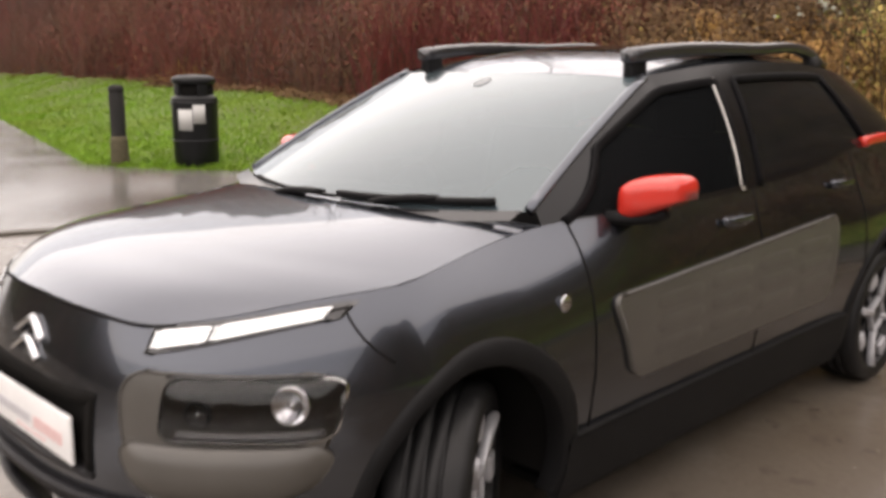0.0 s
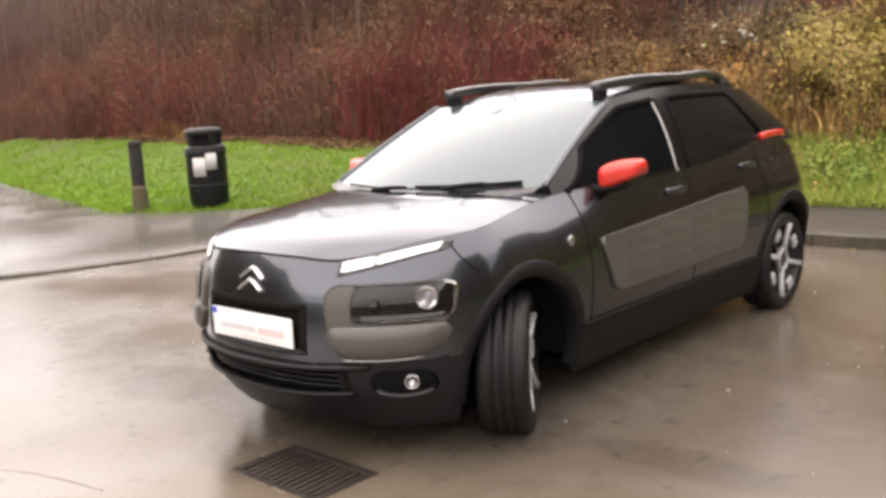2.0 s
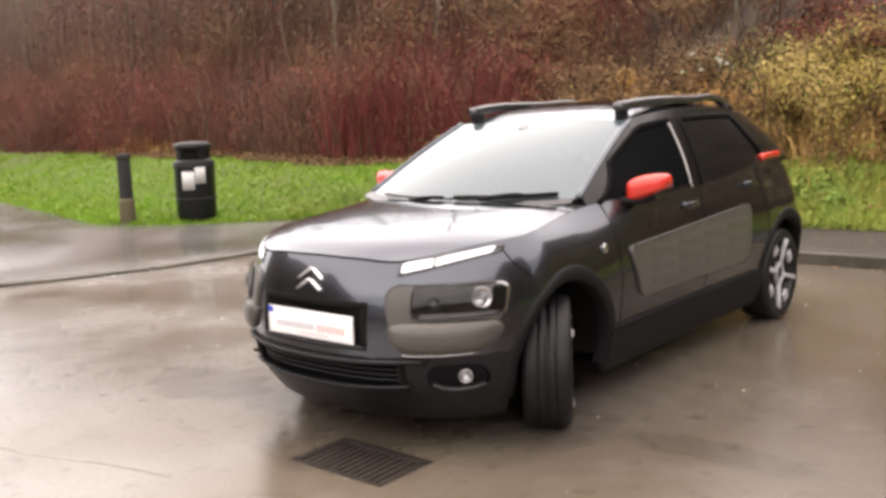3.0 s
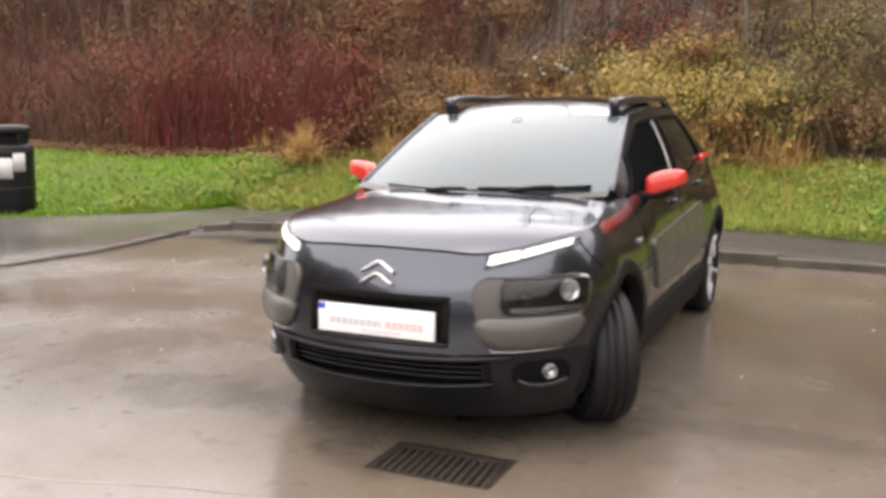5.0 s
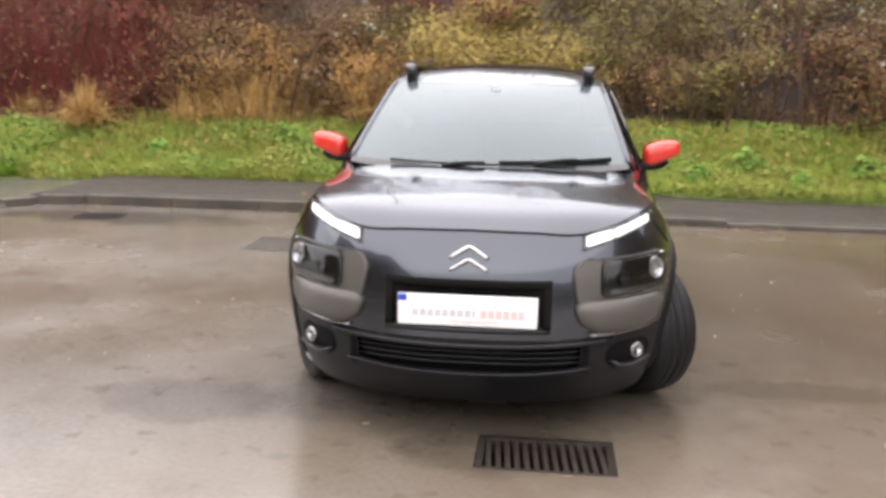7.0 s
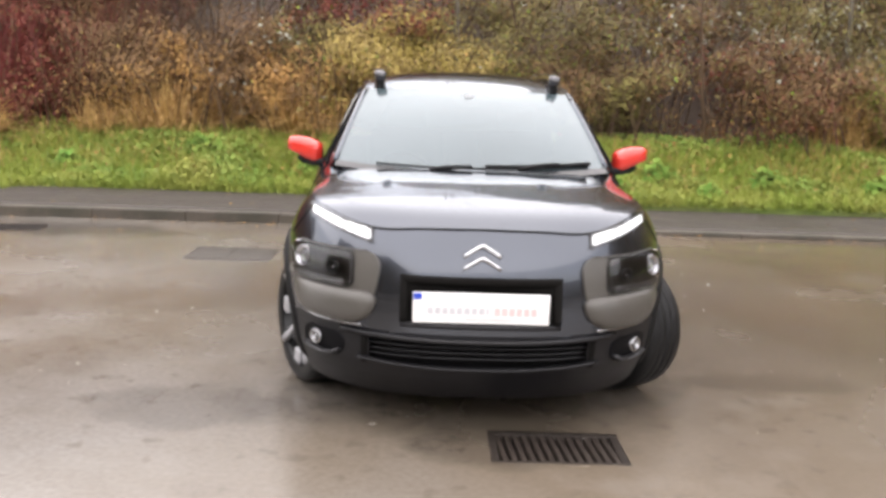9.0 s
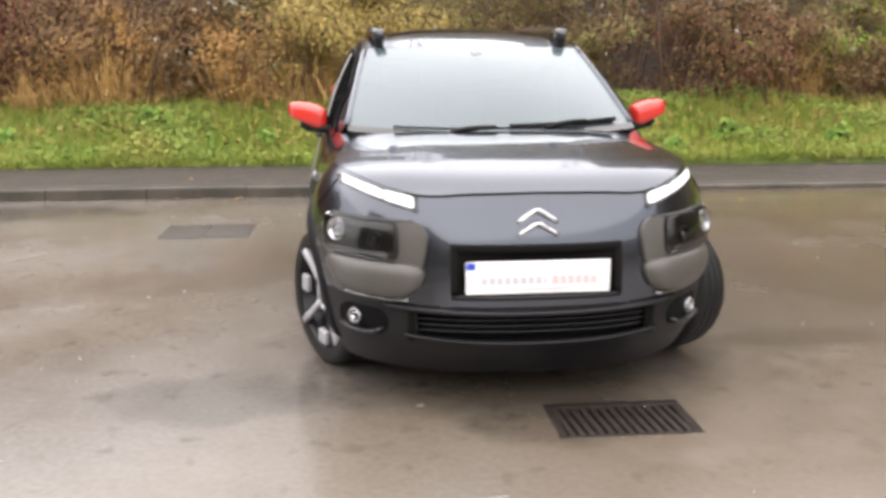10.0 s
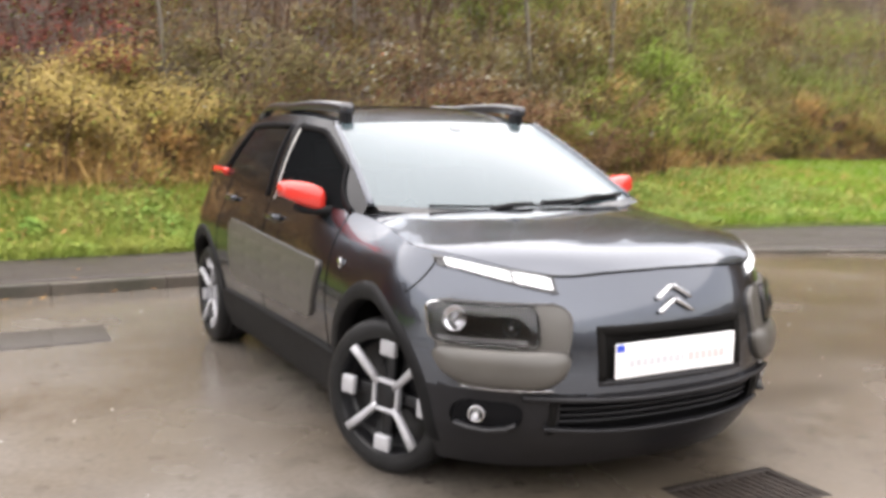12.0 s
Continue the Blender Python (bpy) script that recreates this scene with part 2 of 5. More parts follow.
DARK_BACKDROP = material("far_hedge", (0.07, 0.047, 0.03), 0.95, vary=0.4, scale=1.5, second=(0.045, 0.042, 0.022), second_scale=0.2, bump=0.9, bump_scale=4)
SEAM = material("pale_tarmac_seam", (0.20, 0.185, 0.16), 0.4, vary=0.3, scale=8)
BARK = material("grey_bark", (0.12, 0.102, 0.078), 0.85, vary=0.35, scale=12, bump=0.6, bump_scale=40, stretch=(1, 1, 0.3))


# ---- building blocks ----
def mesh_of(name, verts, faces, mat, smooth=True):
    me = bpy.data.meshes.new(name)
    me.from_pydata([tuple(map(float, v)) for v in verts], [], faces)
    me.materials.append(mat)
    if smooth:
        me.polygons.foreach_set("use_smooth", [True] * len(me.polygons))
    me.update()
    return me


def thing(name, label, category, group="", at=(0, 0, 0), turn=0.0, kind=""):
    ob = new(name)
    ob.empty_display_size = 0.1
    ob.matrix_world = pose(*at, 0, 0, turn)
    return tagged(ob, label, category, group, kind)


def child(ob, parent, label=""):
    ob.parent = parent
    if label:
        tagged(ob, label)
    return ob


def part(name, bm, mat, parent, label="", smooth=True):
    """Links a bmesh as one mesh object under a thing or a part."""
    me = bpy.data.meshes.new(name)
    bmesh.ops.recalc_face_normals(bm, faces=bm.faces[:])
    bm.to_mesh(me)
    bm.free()
    me.materials.append(mat)
    if smooth:
        me.polygons.foreach_set("use_smooth", [True] * len(me.polygons))
    return child(new(name, me), parent, label)


def part_data(name, verts, faces, mat, parent, label="", smooth=True):
    return child(new(name, mesh_of(name, verts, faces, mat, smooth)), parent, label)


def box(bm, x0, x1, y0, y1, z0, z1, bevel=0.0, m=None):
    g = bmesh.ops.create_cube(bm, size=1.0)["verts"]
    for v in g:
        v.co = Vector((x0 + (v.co.x + 0.5) * (x1 - x0), y0 + (v.co.y + 0.5) * (y1 - y0), z0 + (v.co.z + 0.5) * (z1 - z0)))
    if bevel:
        es = list({e for v in g for e in v.link_edges})
        r = bmesh.ops.bevel(bm, geom=es, offset=bevel, segments=2, affect="EDGES", profile=0.6)
        g = list({v for f in r["faces"] for v in f.verts} | {v for v in g if v.is_valid})
    if m is not None:
        bmesh.ops.transform(bm, matrix=m, verts=[v for v in g if v.is_valid])
    return bm


def lathe(bm, rz, n=40, m=None):
    """A turned shape round z from (radius, height) pairs."""
    rings = []
    for r, z in rz:
        rings.append([bm.verts.new((r * math.cos(2 * math.pi * i / n), r * math.sin(2 * math.pi * i / n), z)) for i in range(n)])
    for a, b in zip(rings, rings[1:]):
        for i in range(n):
            bm.faces.new((a[i], a[(i + 1) % n], b[(i + 1) % n], b[i]))
    for ring in (rings[0], rings[-1]):
        bm.faces.new(ring)
    if m is not None:
        bmesh.ops.transform(bm, matrix=m, verts=[v for r in rings for v in r])
    return bm


def curve(t, xs, ys):
    """A smooth curve through a few stations."""
    xs, ys = np.asarray(xs, float), np.asarray(ys, float)
    t = float(min(max(t, xs[0]), xs[-1]))
    d = np.gradient(ys, xs)
    i = int(min(max(np.searchsorted(xs, t) - 1, 0), len(xs) - 2))
    h = xs[i + 1] - xs[i]
    s = (t - xs[i]) / h
    return float((2 * s**3 - 3 * s**2 + 1) * ys[i] + (s**3 - 2 * s**2 + s) * h * d[i] + (3 * s**2 - 2 * s**3) * ys[i + 1] + (s**3 - s**2) * h * d[i + 1])


def ease(t):
    t = min(max(t, 0.0), 1.0)
    return t * t * (3 - 2 * t)


# ---- road, footway, kerbs, banks ----
GX0, GX1, GY0, GY1 = 0.05, 0.57, -0.945, -0.625          # the drain's opening
xs_cut, ys_cut = [-300, GX0, GX1, 300], [-300, GY0, GY1, 300]
rv = [(x, y, 0.0) for y in ys_cut for x in xs_cut]
rf = [(j * 4 + i, j * 4 + i + 1, j * 4 + i + 5, j * 4 + i + 4) for j in range(3) for i in range(3) if (i, j) != (1, 1)]
tagged(new("road", mesh_of("road", rv, rf, TARMAC, False)), "wet brown-grey tarmac, damp patches and shade painted under the car", "road", kind="structure")

KERB_Y = 4.74


def kerb_line(x):
    """The kerb's y over x: straight behind the car, swinging forward further along."""
    return KERB_Y - 0.35 * max(0.0, x - 4.6) ** 1.2


def grass_line(x):
    """Where the footway ends and the verge begins."""
    return 6.4 - 0.22 * max(0.0, x - 7.2) ** 1.2


def lawn_bay(x):
    """How far the thicket draws back further along the footway."""
    return 0.8 * min(7.5, max(0.0, x - 7.5))


def hedge_line(x):
    """The foot of the thicket."""
    return 8.1 + 0.32 * math.sin(0.9 * x + 0.6) + 0.2 * math.sin(2.3 * x) + 0.09 * max(0.0, -6 - x) + lawn_bay(x)


def path_top(x):
    """Height of the footway: full kerb behind the car, ramped down at the crossing."""
    return 0.10 - 0.06 * ease((x - 0.5) / 2.0) - 0.07 * (1 - ease((x + 5.6) / 1.0)) * ease((x + 7.6) / 1.6)


def share_x(x, a, b, c, d):
    """A trapezoid along the road: 0 at a, 1 from b to c, 0 at d."""
    return max(0.0, min(1.0, (x - a) / (b - a), (d - x) / (d - c)))


def land(x, y):
    """Height of verge and bank."""
    e, h = grass_line(x), hedge_line(x)
    if x < -6.1:
        e = verge_front(x)
    d = max(0.0, y - e)
    z = 0.10 - 0.055 * share_x(x, -7.4, -6.4, -5.4, -4.6) * (1 - ease(d / 0.8)) + 0.55 * ease(d / max(1.0, h - e + 0.4)) * (1.0 + 0.2 * ease((-8 - x) / 8))
    z += 0.48 * max(0.0, y - h) * ease((y - h) / 3.0) / (1 + 0.012 * max(0.0, y - h) ** 1.2)
    return z + 0.06 * noise.noise(Vector((x * 0.5, y * 0.5, 0))) * ease(d / 1.0)


def left_edge(y):
    """The crossing's ragged edge on the road, x over y."""
    return curve(y, [-6, -1.5, 0.4, 1.6, 3.0, 4.0, 4.6], [-9.0, -6.6, -5.45, -5.0, -4.88, -5.0, -5.12])


# footway behind the car: from the kerb's back to the verge
cols = [-5.0 + 0.25 * i for i in range(121)]
rows_n = 9
verts, faces = [], []
for x in cols:
    a, b = kerb_line(x) + 0.125, grass_line(x) + 0.15
    for j in range(rows_n):
        y = a + (b - a) * max(0, j - 1) / (rows_n - 2)
        verts.append((x, y, -0.05 if j == 0 else path_top(x) + 0.006 * noise.noise(Vector((x, y, 3))) - 0.002))
for i in range(len(cols) - 1):
    for j in range(rows_n - 1):
        k = i * rows_n + j
        faces.append((k, k + rows_n, k + rows_n + 1, k + 1))
tagged(new("footway", mesh_of("footway", verts, faces, FOOTWAY)), "dark wet tarmac footway along the verge", "pavement", kind="structure")

# the paler path that meets the road beside the footway
verts, faces = [], []
ny, nx = 60, 50
for j in range(ny):
    y = -6 + (grass_line(-5) + 0.15 + 6) * j / (ny - 1)
    x1 = left_edge(min(y, 4.6)) - 0.11 if y < 4.2 else -4.98
    for i in range(nx):
        f = i / (nx - 1)
        x = x1 - 45 * f * f
        z = path_top(x) if y > 0 else 0.03 + 0.07 * ease((x1 - x) / 3)
        low = 0.022 + (z - 0.022) * ease((x1 - x) / 0.5)
        z = low + (z - 0.004 - low) * ease((y - 3.9) / 2.2)
        verts.append((x, y, z + 0.008 * noise.noise(Vector((x * 0.7, y * 0.7, 9)))))
for j in range(ny - 1):
    for i in range(nx - 1):
        k = j * nx + i
        faces.append((k, k + nx, k + nx + 1, k + 1))
for j in range(ny - 1):                                   # its edge down to the road
    a = j * nx
    x, y, z = verts[a]
    verts.append((x, y, -0.01))
for j in range(ny - 2):
    faces.append((j * nx, ny * nx + j, ny * nx + j + 1, (j + 1) * nx))
tagged(new("path", mesh_of("path", verts, faces, PATHWAY)), "pale wet asphalt path meeting the road", "path", kind="structure")

# kerb stones along the footway, sinking to a low edge at the crossing
kerb = thing("kerb", "weathered concrete kerb stones, low at the crossing", "kerb", kind="structure")
stone_meshes = {}


def kerb_stone(p, q, h):
    long = round((q - p).length, 1)
    key = (long, round(h, 2))
    if key not in stone_meshes:
        bm = box(bmesh.new(), 0.0015, max(0.1, (q - p).length) - 0.0015, 0, 0.125, -0.05, h, 0.012)
        me = bpy.data.meshes.new("kerbstone")
        bmesh.ops.recalc_face_normals(bm, faces=bm.faces[:])
        bm.to_mesh(me)
        bm.free()
        me.materials.append(KERB)
        stone_meshes[key] = me
    ob = child(new("kerbstone", stone_meshes[key]), kerb)
    d = q - p
    ob.matrix_local = Matrix.Translation((p.x, p.y, 0.0)) @ pose(0, 0, rng0.uniform(-0.004, 0.003), rng0.uniform(-0.2, 0.2), 0, math.degrees(math.atan2(d.y, d.x)))


rng0 = random.Random(3)
x = -4.35
while x < 13:
    x2 = x + 0.9
    for _ in range(3):
        d = math.hypot(x2 - x, kerb_line(x2) - kerb_line(x))
        x2 = x + (x2 - x) * 0.9 / d
    kerb_stone(Vector((x, kerb_line(x), 0)), Vector((x2, kerb_line(x2), 0)), path_top((x + x2) / 2) + 0.002)
    x = x2
corner = [Vector((-4.88, 2.6, 0)), Vector((-4.93, 3.3, 0)), Vector((-5.02, 3.95, 0)), Vector((-5.0, 4.35, 0)), Vector((-4.78, 4.63, 0)), Vector((-4.35, KERB_Y, 0))]
for k, (a, c) in enumerate(zip(corner, corner[1:])):
    kerb_stone(a, c, (0.03, 0.038, 0.055, 0.078, 0.096)[k])
y = 2.6
while y > -5:
    a, c = Vector((left_edge(y - 0.9), y - 0.9, 0)), Vector((left_edge(y), y, 0))
    kerb_stone(a, c, 0.026)
    y -= 0.9

# verge, lawn and bank in one sheet
def land_sheet(name, x0, x1, step, mat, lo, hi, nrow, label, category):
    verts, faces = [], []
    n = int((x1 - x0) / step) + 1
    for i in range(n):
        x = x0 + step * i
        a, b = lo(x), hi(x)
        for j in range(nrow):
            y = a + (b - a) * (j / (nrow - 1)) ** 1.3
            verts.append((x, y - (0.03 if j == 0 else 0.0), land(x, y) - (0.25 if j == 0 else 0.0)))
    for i in range(n - 1):
        for j in range(nrow - 1):
            k = i * nrow + j
            faces.append((k, k + nrow, k + nrow + 1, k + 1))
    return tagged(new(name, mesh_of(name, verts, faces, mat)), label, category, kind="structure")


def verge_front(x):
    """The near edge of grass, wrapping round behind the bin to the footway."""
    if x > -6.1:
        return grass_line(x)
    if x > -8.7:
        return curve(x, [-8.7, -8.3, -7.9, -7.5, -7.1, -6.7, -6.4, -6.1], [3.2, 3.28, 3.45, 3.72, 4.2, 4.9, 5.6, 6.4])
    return 3.2 + 0.24 * (-8.7 - x)


land_sheet("verge", -50, 50, 0.2, TURF, verge_front, lambda x: hedge_line(x) + 0.6, 26, "green grass verge and lawn", "grass")
land_sheet("bank", -60, 80, 0.5, LITTER, lambda x: hedge_line(x) + 0.4, lambda x: hedge_line(x) + 40, 40, "brown earth bank under the thicket", "ground")

# unseen dark belt added behind and beside the viewer, to darken the car's reflections
verts, faces = [], []
n = 120
for i in range(n):
    a = radians(-172 + 192 * i / (n - 1))
    r = 26 + 3 * noise.noise(Vector((i * 0.13, 0, 4)))
    dg = math.degrees(a)
    h = 4.0 + 8.0 * ease((-105 - dg) / 25) + 19.0 * ease((dg + 25) / 30) + 0.9 * noise.noise(Vector((i * 0.21, 0, 8))) + 0.4 * noise.noise(Vector((i * 0.9, 0, 8)))
    for j in range(9):
        t = j / 8
        q = r + 6 * t**1.5 + 1.2 * noise.noise(Vector((i * 0.4, j * 0.7, 1)))
        verts.append((q * math.cos(a), 2 + q * math.sin(a), -0.05 + h * t))
for i in range(n - 1):
    for j in range(8):
        k = i * 9 + j
        faces.append((k, k + 9, k + 10, k + 1))
tagged(new("far_hedge", mesh_of("far_hedge", verts, faces, DARK_BACKDROP)), "unseen dark belt added to darken the car's reflections", "hedge", kind="structure")

# a pale seam across the tarmac
bm = bmesh.new()
prev = None
for k in range(22):
    t = k / 21
    x = -4.2 + 4.0 * t
    y = -1.34 - 0.26 * (-0.2 - x) - 0.015 * (x + 0.2) ** 2 + 0.012 * math.sin(9 * x)
    w = 0.009 + 0.004 * math.sin(5 * x)
    ring = [bm.verts.new((x, y - w, -0.002)), bm.verts.new((x, y - w * 0.5, 0.003)), bm.verts.new((x, y + w * 0.5, 0.003)), bm.verts.new((x, y + w, -0.002))]
    if prev:
        for a in range(3):
            bm.faces.new((prev[a], ring[a], ring[a + 1], prev[a + 1]))
    prev = ring
me = bpy.data.meshes.new("tarmac_seam")
bm.to_mesh(me)
bm.free()
me.materials.append(SEAM)
tagged(new("tarmac_seam", me), "thin pale seam across the wet tarmac", "road seam", kind="structure")

# woodland rising behind the thicket
verts, faces = [], []
n = 200
for i in range(n):
    x = -70 + 150 * i / (n - 1)
    tall = 8.8 + 3.0 * ease((-18 - x) / 14) + 5.0 * ease((-34 - x) / 12) + 4.4 * ease((x + 4) / 9) + 6.5 * ease((x - 6) / 9) + 1.6 * noise.noise(Vector((x * 0.35, 0, 2))) + 0.8 * noise.noise(Vector((x * 1.3, 0, 2)))
    for j in range(10):
        t = j / 9
        y = hedge_line(x) + 11 + 5 * t + 1.0 * noise.noise(Vector((x * 0.5, j * 0.6, 6)))
        z0 = land(x, hedge_line(x) + 11)
        verts.append((x, y, z0 - 1 + (max(tall, z0 + 1) - z0 + 1) * t))
for i in range(n - 1):
    for j in range(9):
        k = i * 10 + j
        faces.append((k, k + 10, k + 11, k + 1))
tagged(new("woodland", mesh_of("woodland", verts, faces, DARK_BACKDROP)), "dark woodland rising behind the bank", "woodland", kind="structure")


# ---- the car: nose towards -y, front axle at y = 0 ----
YC, TYRE_R, WHEELBASE = -0.10, 0.298, 2.595


def width(z, y):
    """Half width of the lower body at a height and station."""
    f = curve(z, [0.12, 0.25, 0.4, 0.6, 0.72, 0.80, 0.86, 0.90, 0.94, 1.07], [0.74, 0.80, 0.825, 0.832, 0.812, 0.782, 0.742, 0.70, 0.645, 0.58])
    d = curve(z, [0.17, 0.25, 0.4, 0.6, 0.75, 0.85, 0.92, 0.98, 1.07], [0.76, 0.79, 0.815, 0.838, 0.828, 0.805, 0.785, 0.765, 0.735])
    t = ease((y - 0.1) / 0.65)
    return f + (d - f) * t + 0.018 * ease((y - 1.9) / 0.5) * ease((0.95 - z) / 0.2)


def nose_y(z):
    return curve(z, [0.12, 0.18, 0.25, 0.35, 0.45, 0.6, 0.7, 0.8, 0.9], [-0.605, -0.66, -0.71, -0.748, -0.757, -0.748, -0.728, -0.69, -0.64])


def front(x, z, out=0.0):
    """The nose's surface over x and z."""
    w = width(z, -0.1)
    f = min(abs(x) / w, 0.999)
    return Vector((x, YC - (YC - nose_y(z)) * (1 - f**2.6) ** 0.625, z))


def side(y, z, s=1):
    """The flank's surface over y and z."""
    w = width(z, y)
    if y < YC:
        q = min((YC - y) / (YC - nose_y(z)), 0.999)
        w *= (1 - q**1.6) ** (1 / 2.6)
    if y > 2.75:
        w *= max(0.0, 1 - min((y - 2.75) / 0.56, 0.999) ** 2.6) ** 0.4
    return Vector((s * w, y, z))


def edge_z(x):
    """Height of the bonnet's edge over x at the nose."""
    return curve(x, [0, 0.25, 0.42, 0.55, 0.685, 0.76, 0.84], [0.825, 0.82, 0.812, 0.832, 0.862, 0.875, 0.885])


def belt(y):
    """Top of the lower body along the flank."""
    return curve(y, [-0.1, 0.2, 0.45, 0.8, 1.47, 2.0, 2.47, 2.8, 3.1, 3.32], [0.885, 0.922, 0.955, 0.955, 0.965, 0.995, 1.05, 1.05, 1.0, 0.97])


def floor_z(y):
    return curve(y, [-0.8, -0.5, 0.5, 2.2, 3.3], [0.18, 0.18, 0.20, 0.20, 0.27])


F_COLS = [0, 0.08, 0.16, 0.24, 0.30, 0.352, 0.42, 0.47, 0.52, 0.57, 0.62, 0.67, 0.72, 0.77, 0.815, 0.855, 0.89, 0.92, 0.945, 0.965, 0.98, 0.992]
ROWS_K = 34


def shell_column(kind, q, s):
    """One upright line of the lower body, from sill to top."""
    out = []
    for k in range(ROWS_K + 1):
        t = k / ROWS_K
        if kind == "front":
            zt = edge_z(q * 0.80)
            z0 = 0.135
            z = z0 + (zt - z0) * t
            if k == round(ROWS_K * (0.425 - z0) / (zt - z0)):
                z = 0.425                                  # the seam between bumper and body
            w = width(z, -0.1)
            p = front(q * w, z)
            p.x *= s
        elif kind == "side":
            z0 = floor_z(q)
            z = z0 + (belt(q) - z0) * t
            if k == round(ROWS_K * (0.425 - z0) / (belt(q) - z0)):
                z = 0.425
            p = side(q, z, s)
        else:
            z0 = 0.27
            z = z0 + (belt(3.3) - z0) * t
            w = width(z, 2.75) * q
            p = Vector((s * w, 2.75 + (0.56 - 0.05 * abs(z - 0.6)) * (1 - q**2.6) ** 0.55, z))
        out.append(p)
    return out


def build_shell():
    cols = [("front", f, 1) for f in F_COLS] + [("side", YC + 0.04 * i, 1) for i in range(72)] + [("rear", q, 1) for q in (0.99, 0.96, 0.9, 0.8, 0.6, 0.3, 0.0)]
    regions = {"body": [], "bumper": [], ("front_door", 1): [], ("front_door", -1): [], ("rear_door", 1): [], ("rear_door", -1): []}
    full = []
    for c in cols:
        full.append(shell_column(*c))
    left = [[Vector((-p.x, p.y, p.z)) for p in c] for c in reversed(full[1:-1])]
    ring = full + left
    n = len(ring)
    verts = [p for c in ring for p in c]
    for i in range(n):
        for k in range(ROWS_K):
            a, b = i * (ROWS_K + 1) + k, ((i + 1) % n) * (ROWS_K + 1) + k
            quad = (a, b, b + 1, a + 1)
            c = sum((verts[v] for v in quad), Vector()) / 4
            arch = min(math.hypot(c.y * (1.13 if c.y < 0 else 1.0), c.z - 0.315), math.hypot(c.y - WHEELBASE, c.z - 0.315))
            if arch < 0.372 and abs(c.x) > 0.45:
                continue
            if c.y < -0.5 and abs(c.x) < 0.305 and 0.465 < c.z < 0.63:
                continue                                   # number plate recess
            if c.y < -0.4 and abs(c.x) < 0.44 and 0.29 < c.z < 0.395:
                continue                                   # lower intake
            key = "bumper" if c.y < -0.2 and c.z < 0.425 else "body"
            if abs(c.x) > 0.5 and c.z > 0.345 and 0.47 < c.y < 2.30:
                key = ("front_door" if c.y < 1.44 else "rear_door", 1 if c.x > 0 else -1)
            regions[key].append(quad)
    return verts, regions


def compact(verts, faces):
    used = sorted({v for f in faces for v in f})
    at = {v: i for i, v in enumerate(used)}
    return [verts[v] for v in used], [tuple(at[v] for v in f) for f in faces]


def patch(F, a0, a1, b0, b1, r, off, depth=0.02, n=14, m=14, shape=None, bulge=0.0):
    """A panel lying on a surface F(a, b): a rounded rectangle raised by off, swelling by bulge, with edges going down by depth."""
    def spot(a, b, o):
        e = 0.004
        p = F(a, b)
        nrm = (F(a + e, b) - F(a - e, b)).cross(F(a, b + e) - F(a, b - e))
        nrm = nrm.normalized() if nrm.length > 0 else Vector((0, 0, 1))
        c = Vector((0, 1.2, 0.5))
        if nrm.dot(p - c) < 0:
            nrm = -nrm
        return p + nrm * o
    verts, faces = [], []
    rows = []
    for j in range(m + 1):
        t = 0.5 - 0.5 * math.cos(math.pi * j / m)
        b = b0 + (b1 - b0) * t
        d = min(t, 1 - t) * abs(b1 - b0)
        ins = r - math.sqrt(max(0.0, r * r - (r - d) ** 2)) if d < r else 0.0
        sa = 1 if a1 > a0 else -1
        l, h = a0 + sa * ins, a1 - sa * ins
        if shape:
            l, h = shape(l, h, t)
        rows.append([(l + (h - l) * (0.5 - 0.5 * math.cos(math.pi * i / n)), b) for i in range(n + 1)])
    for j, row in enumerate(rows):
        swell = bulge * max(0.0, 1 - math.cos(math.pi * j / m) ** 2) ** 0.5
        verts += [spot(a, b, off + swell * (1 - math.cos(math.pi * i / n) ** 6)) for i, (a, b) in enumerate(row)]
    w = n + 1
    for j in range(m):
        for i in range(n):
            k = j * w + i
            faces.append((k, k + 1, k + w + 1, k + w))
    rim = [i for i in range(w)] + [j * w + n for j in range(1, m + 1)] + [m * w + i for i in range(n - 1, -1, -1)] + [j * w for j in range(m - 1, 0, -1)]
    base = len(verts)
    flat = [q for row in rows for q in row]
    verts += [spot(*flat[i], off - depth) for i in rim]
    for i in range(len(rim)):
        j = (i + 1) % len(rim)
        faces.append((rim[i], rim[j], base + j, base + i))
    bm = bmesh.new()
    bv = [bm.verts.new(v) for v in verts]
    for f in faces:
        bm.faces.new([bv[i] for i in f])
    bmesh.ops.remove_doubles(bm, verts=bm.verts[:], dist=1e-5)
    es = [e for e in bm.edges if len(e.link_faces) == 2 and e.calc_face_angle(0) > 0.9]
    if es:
        bmesh.ops.bevel(bm, geom=es, offset=min(0.004, depth * 0.3), segments=2, affect="EDGES")
    return bm


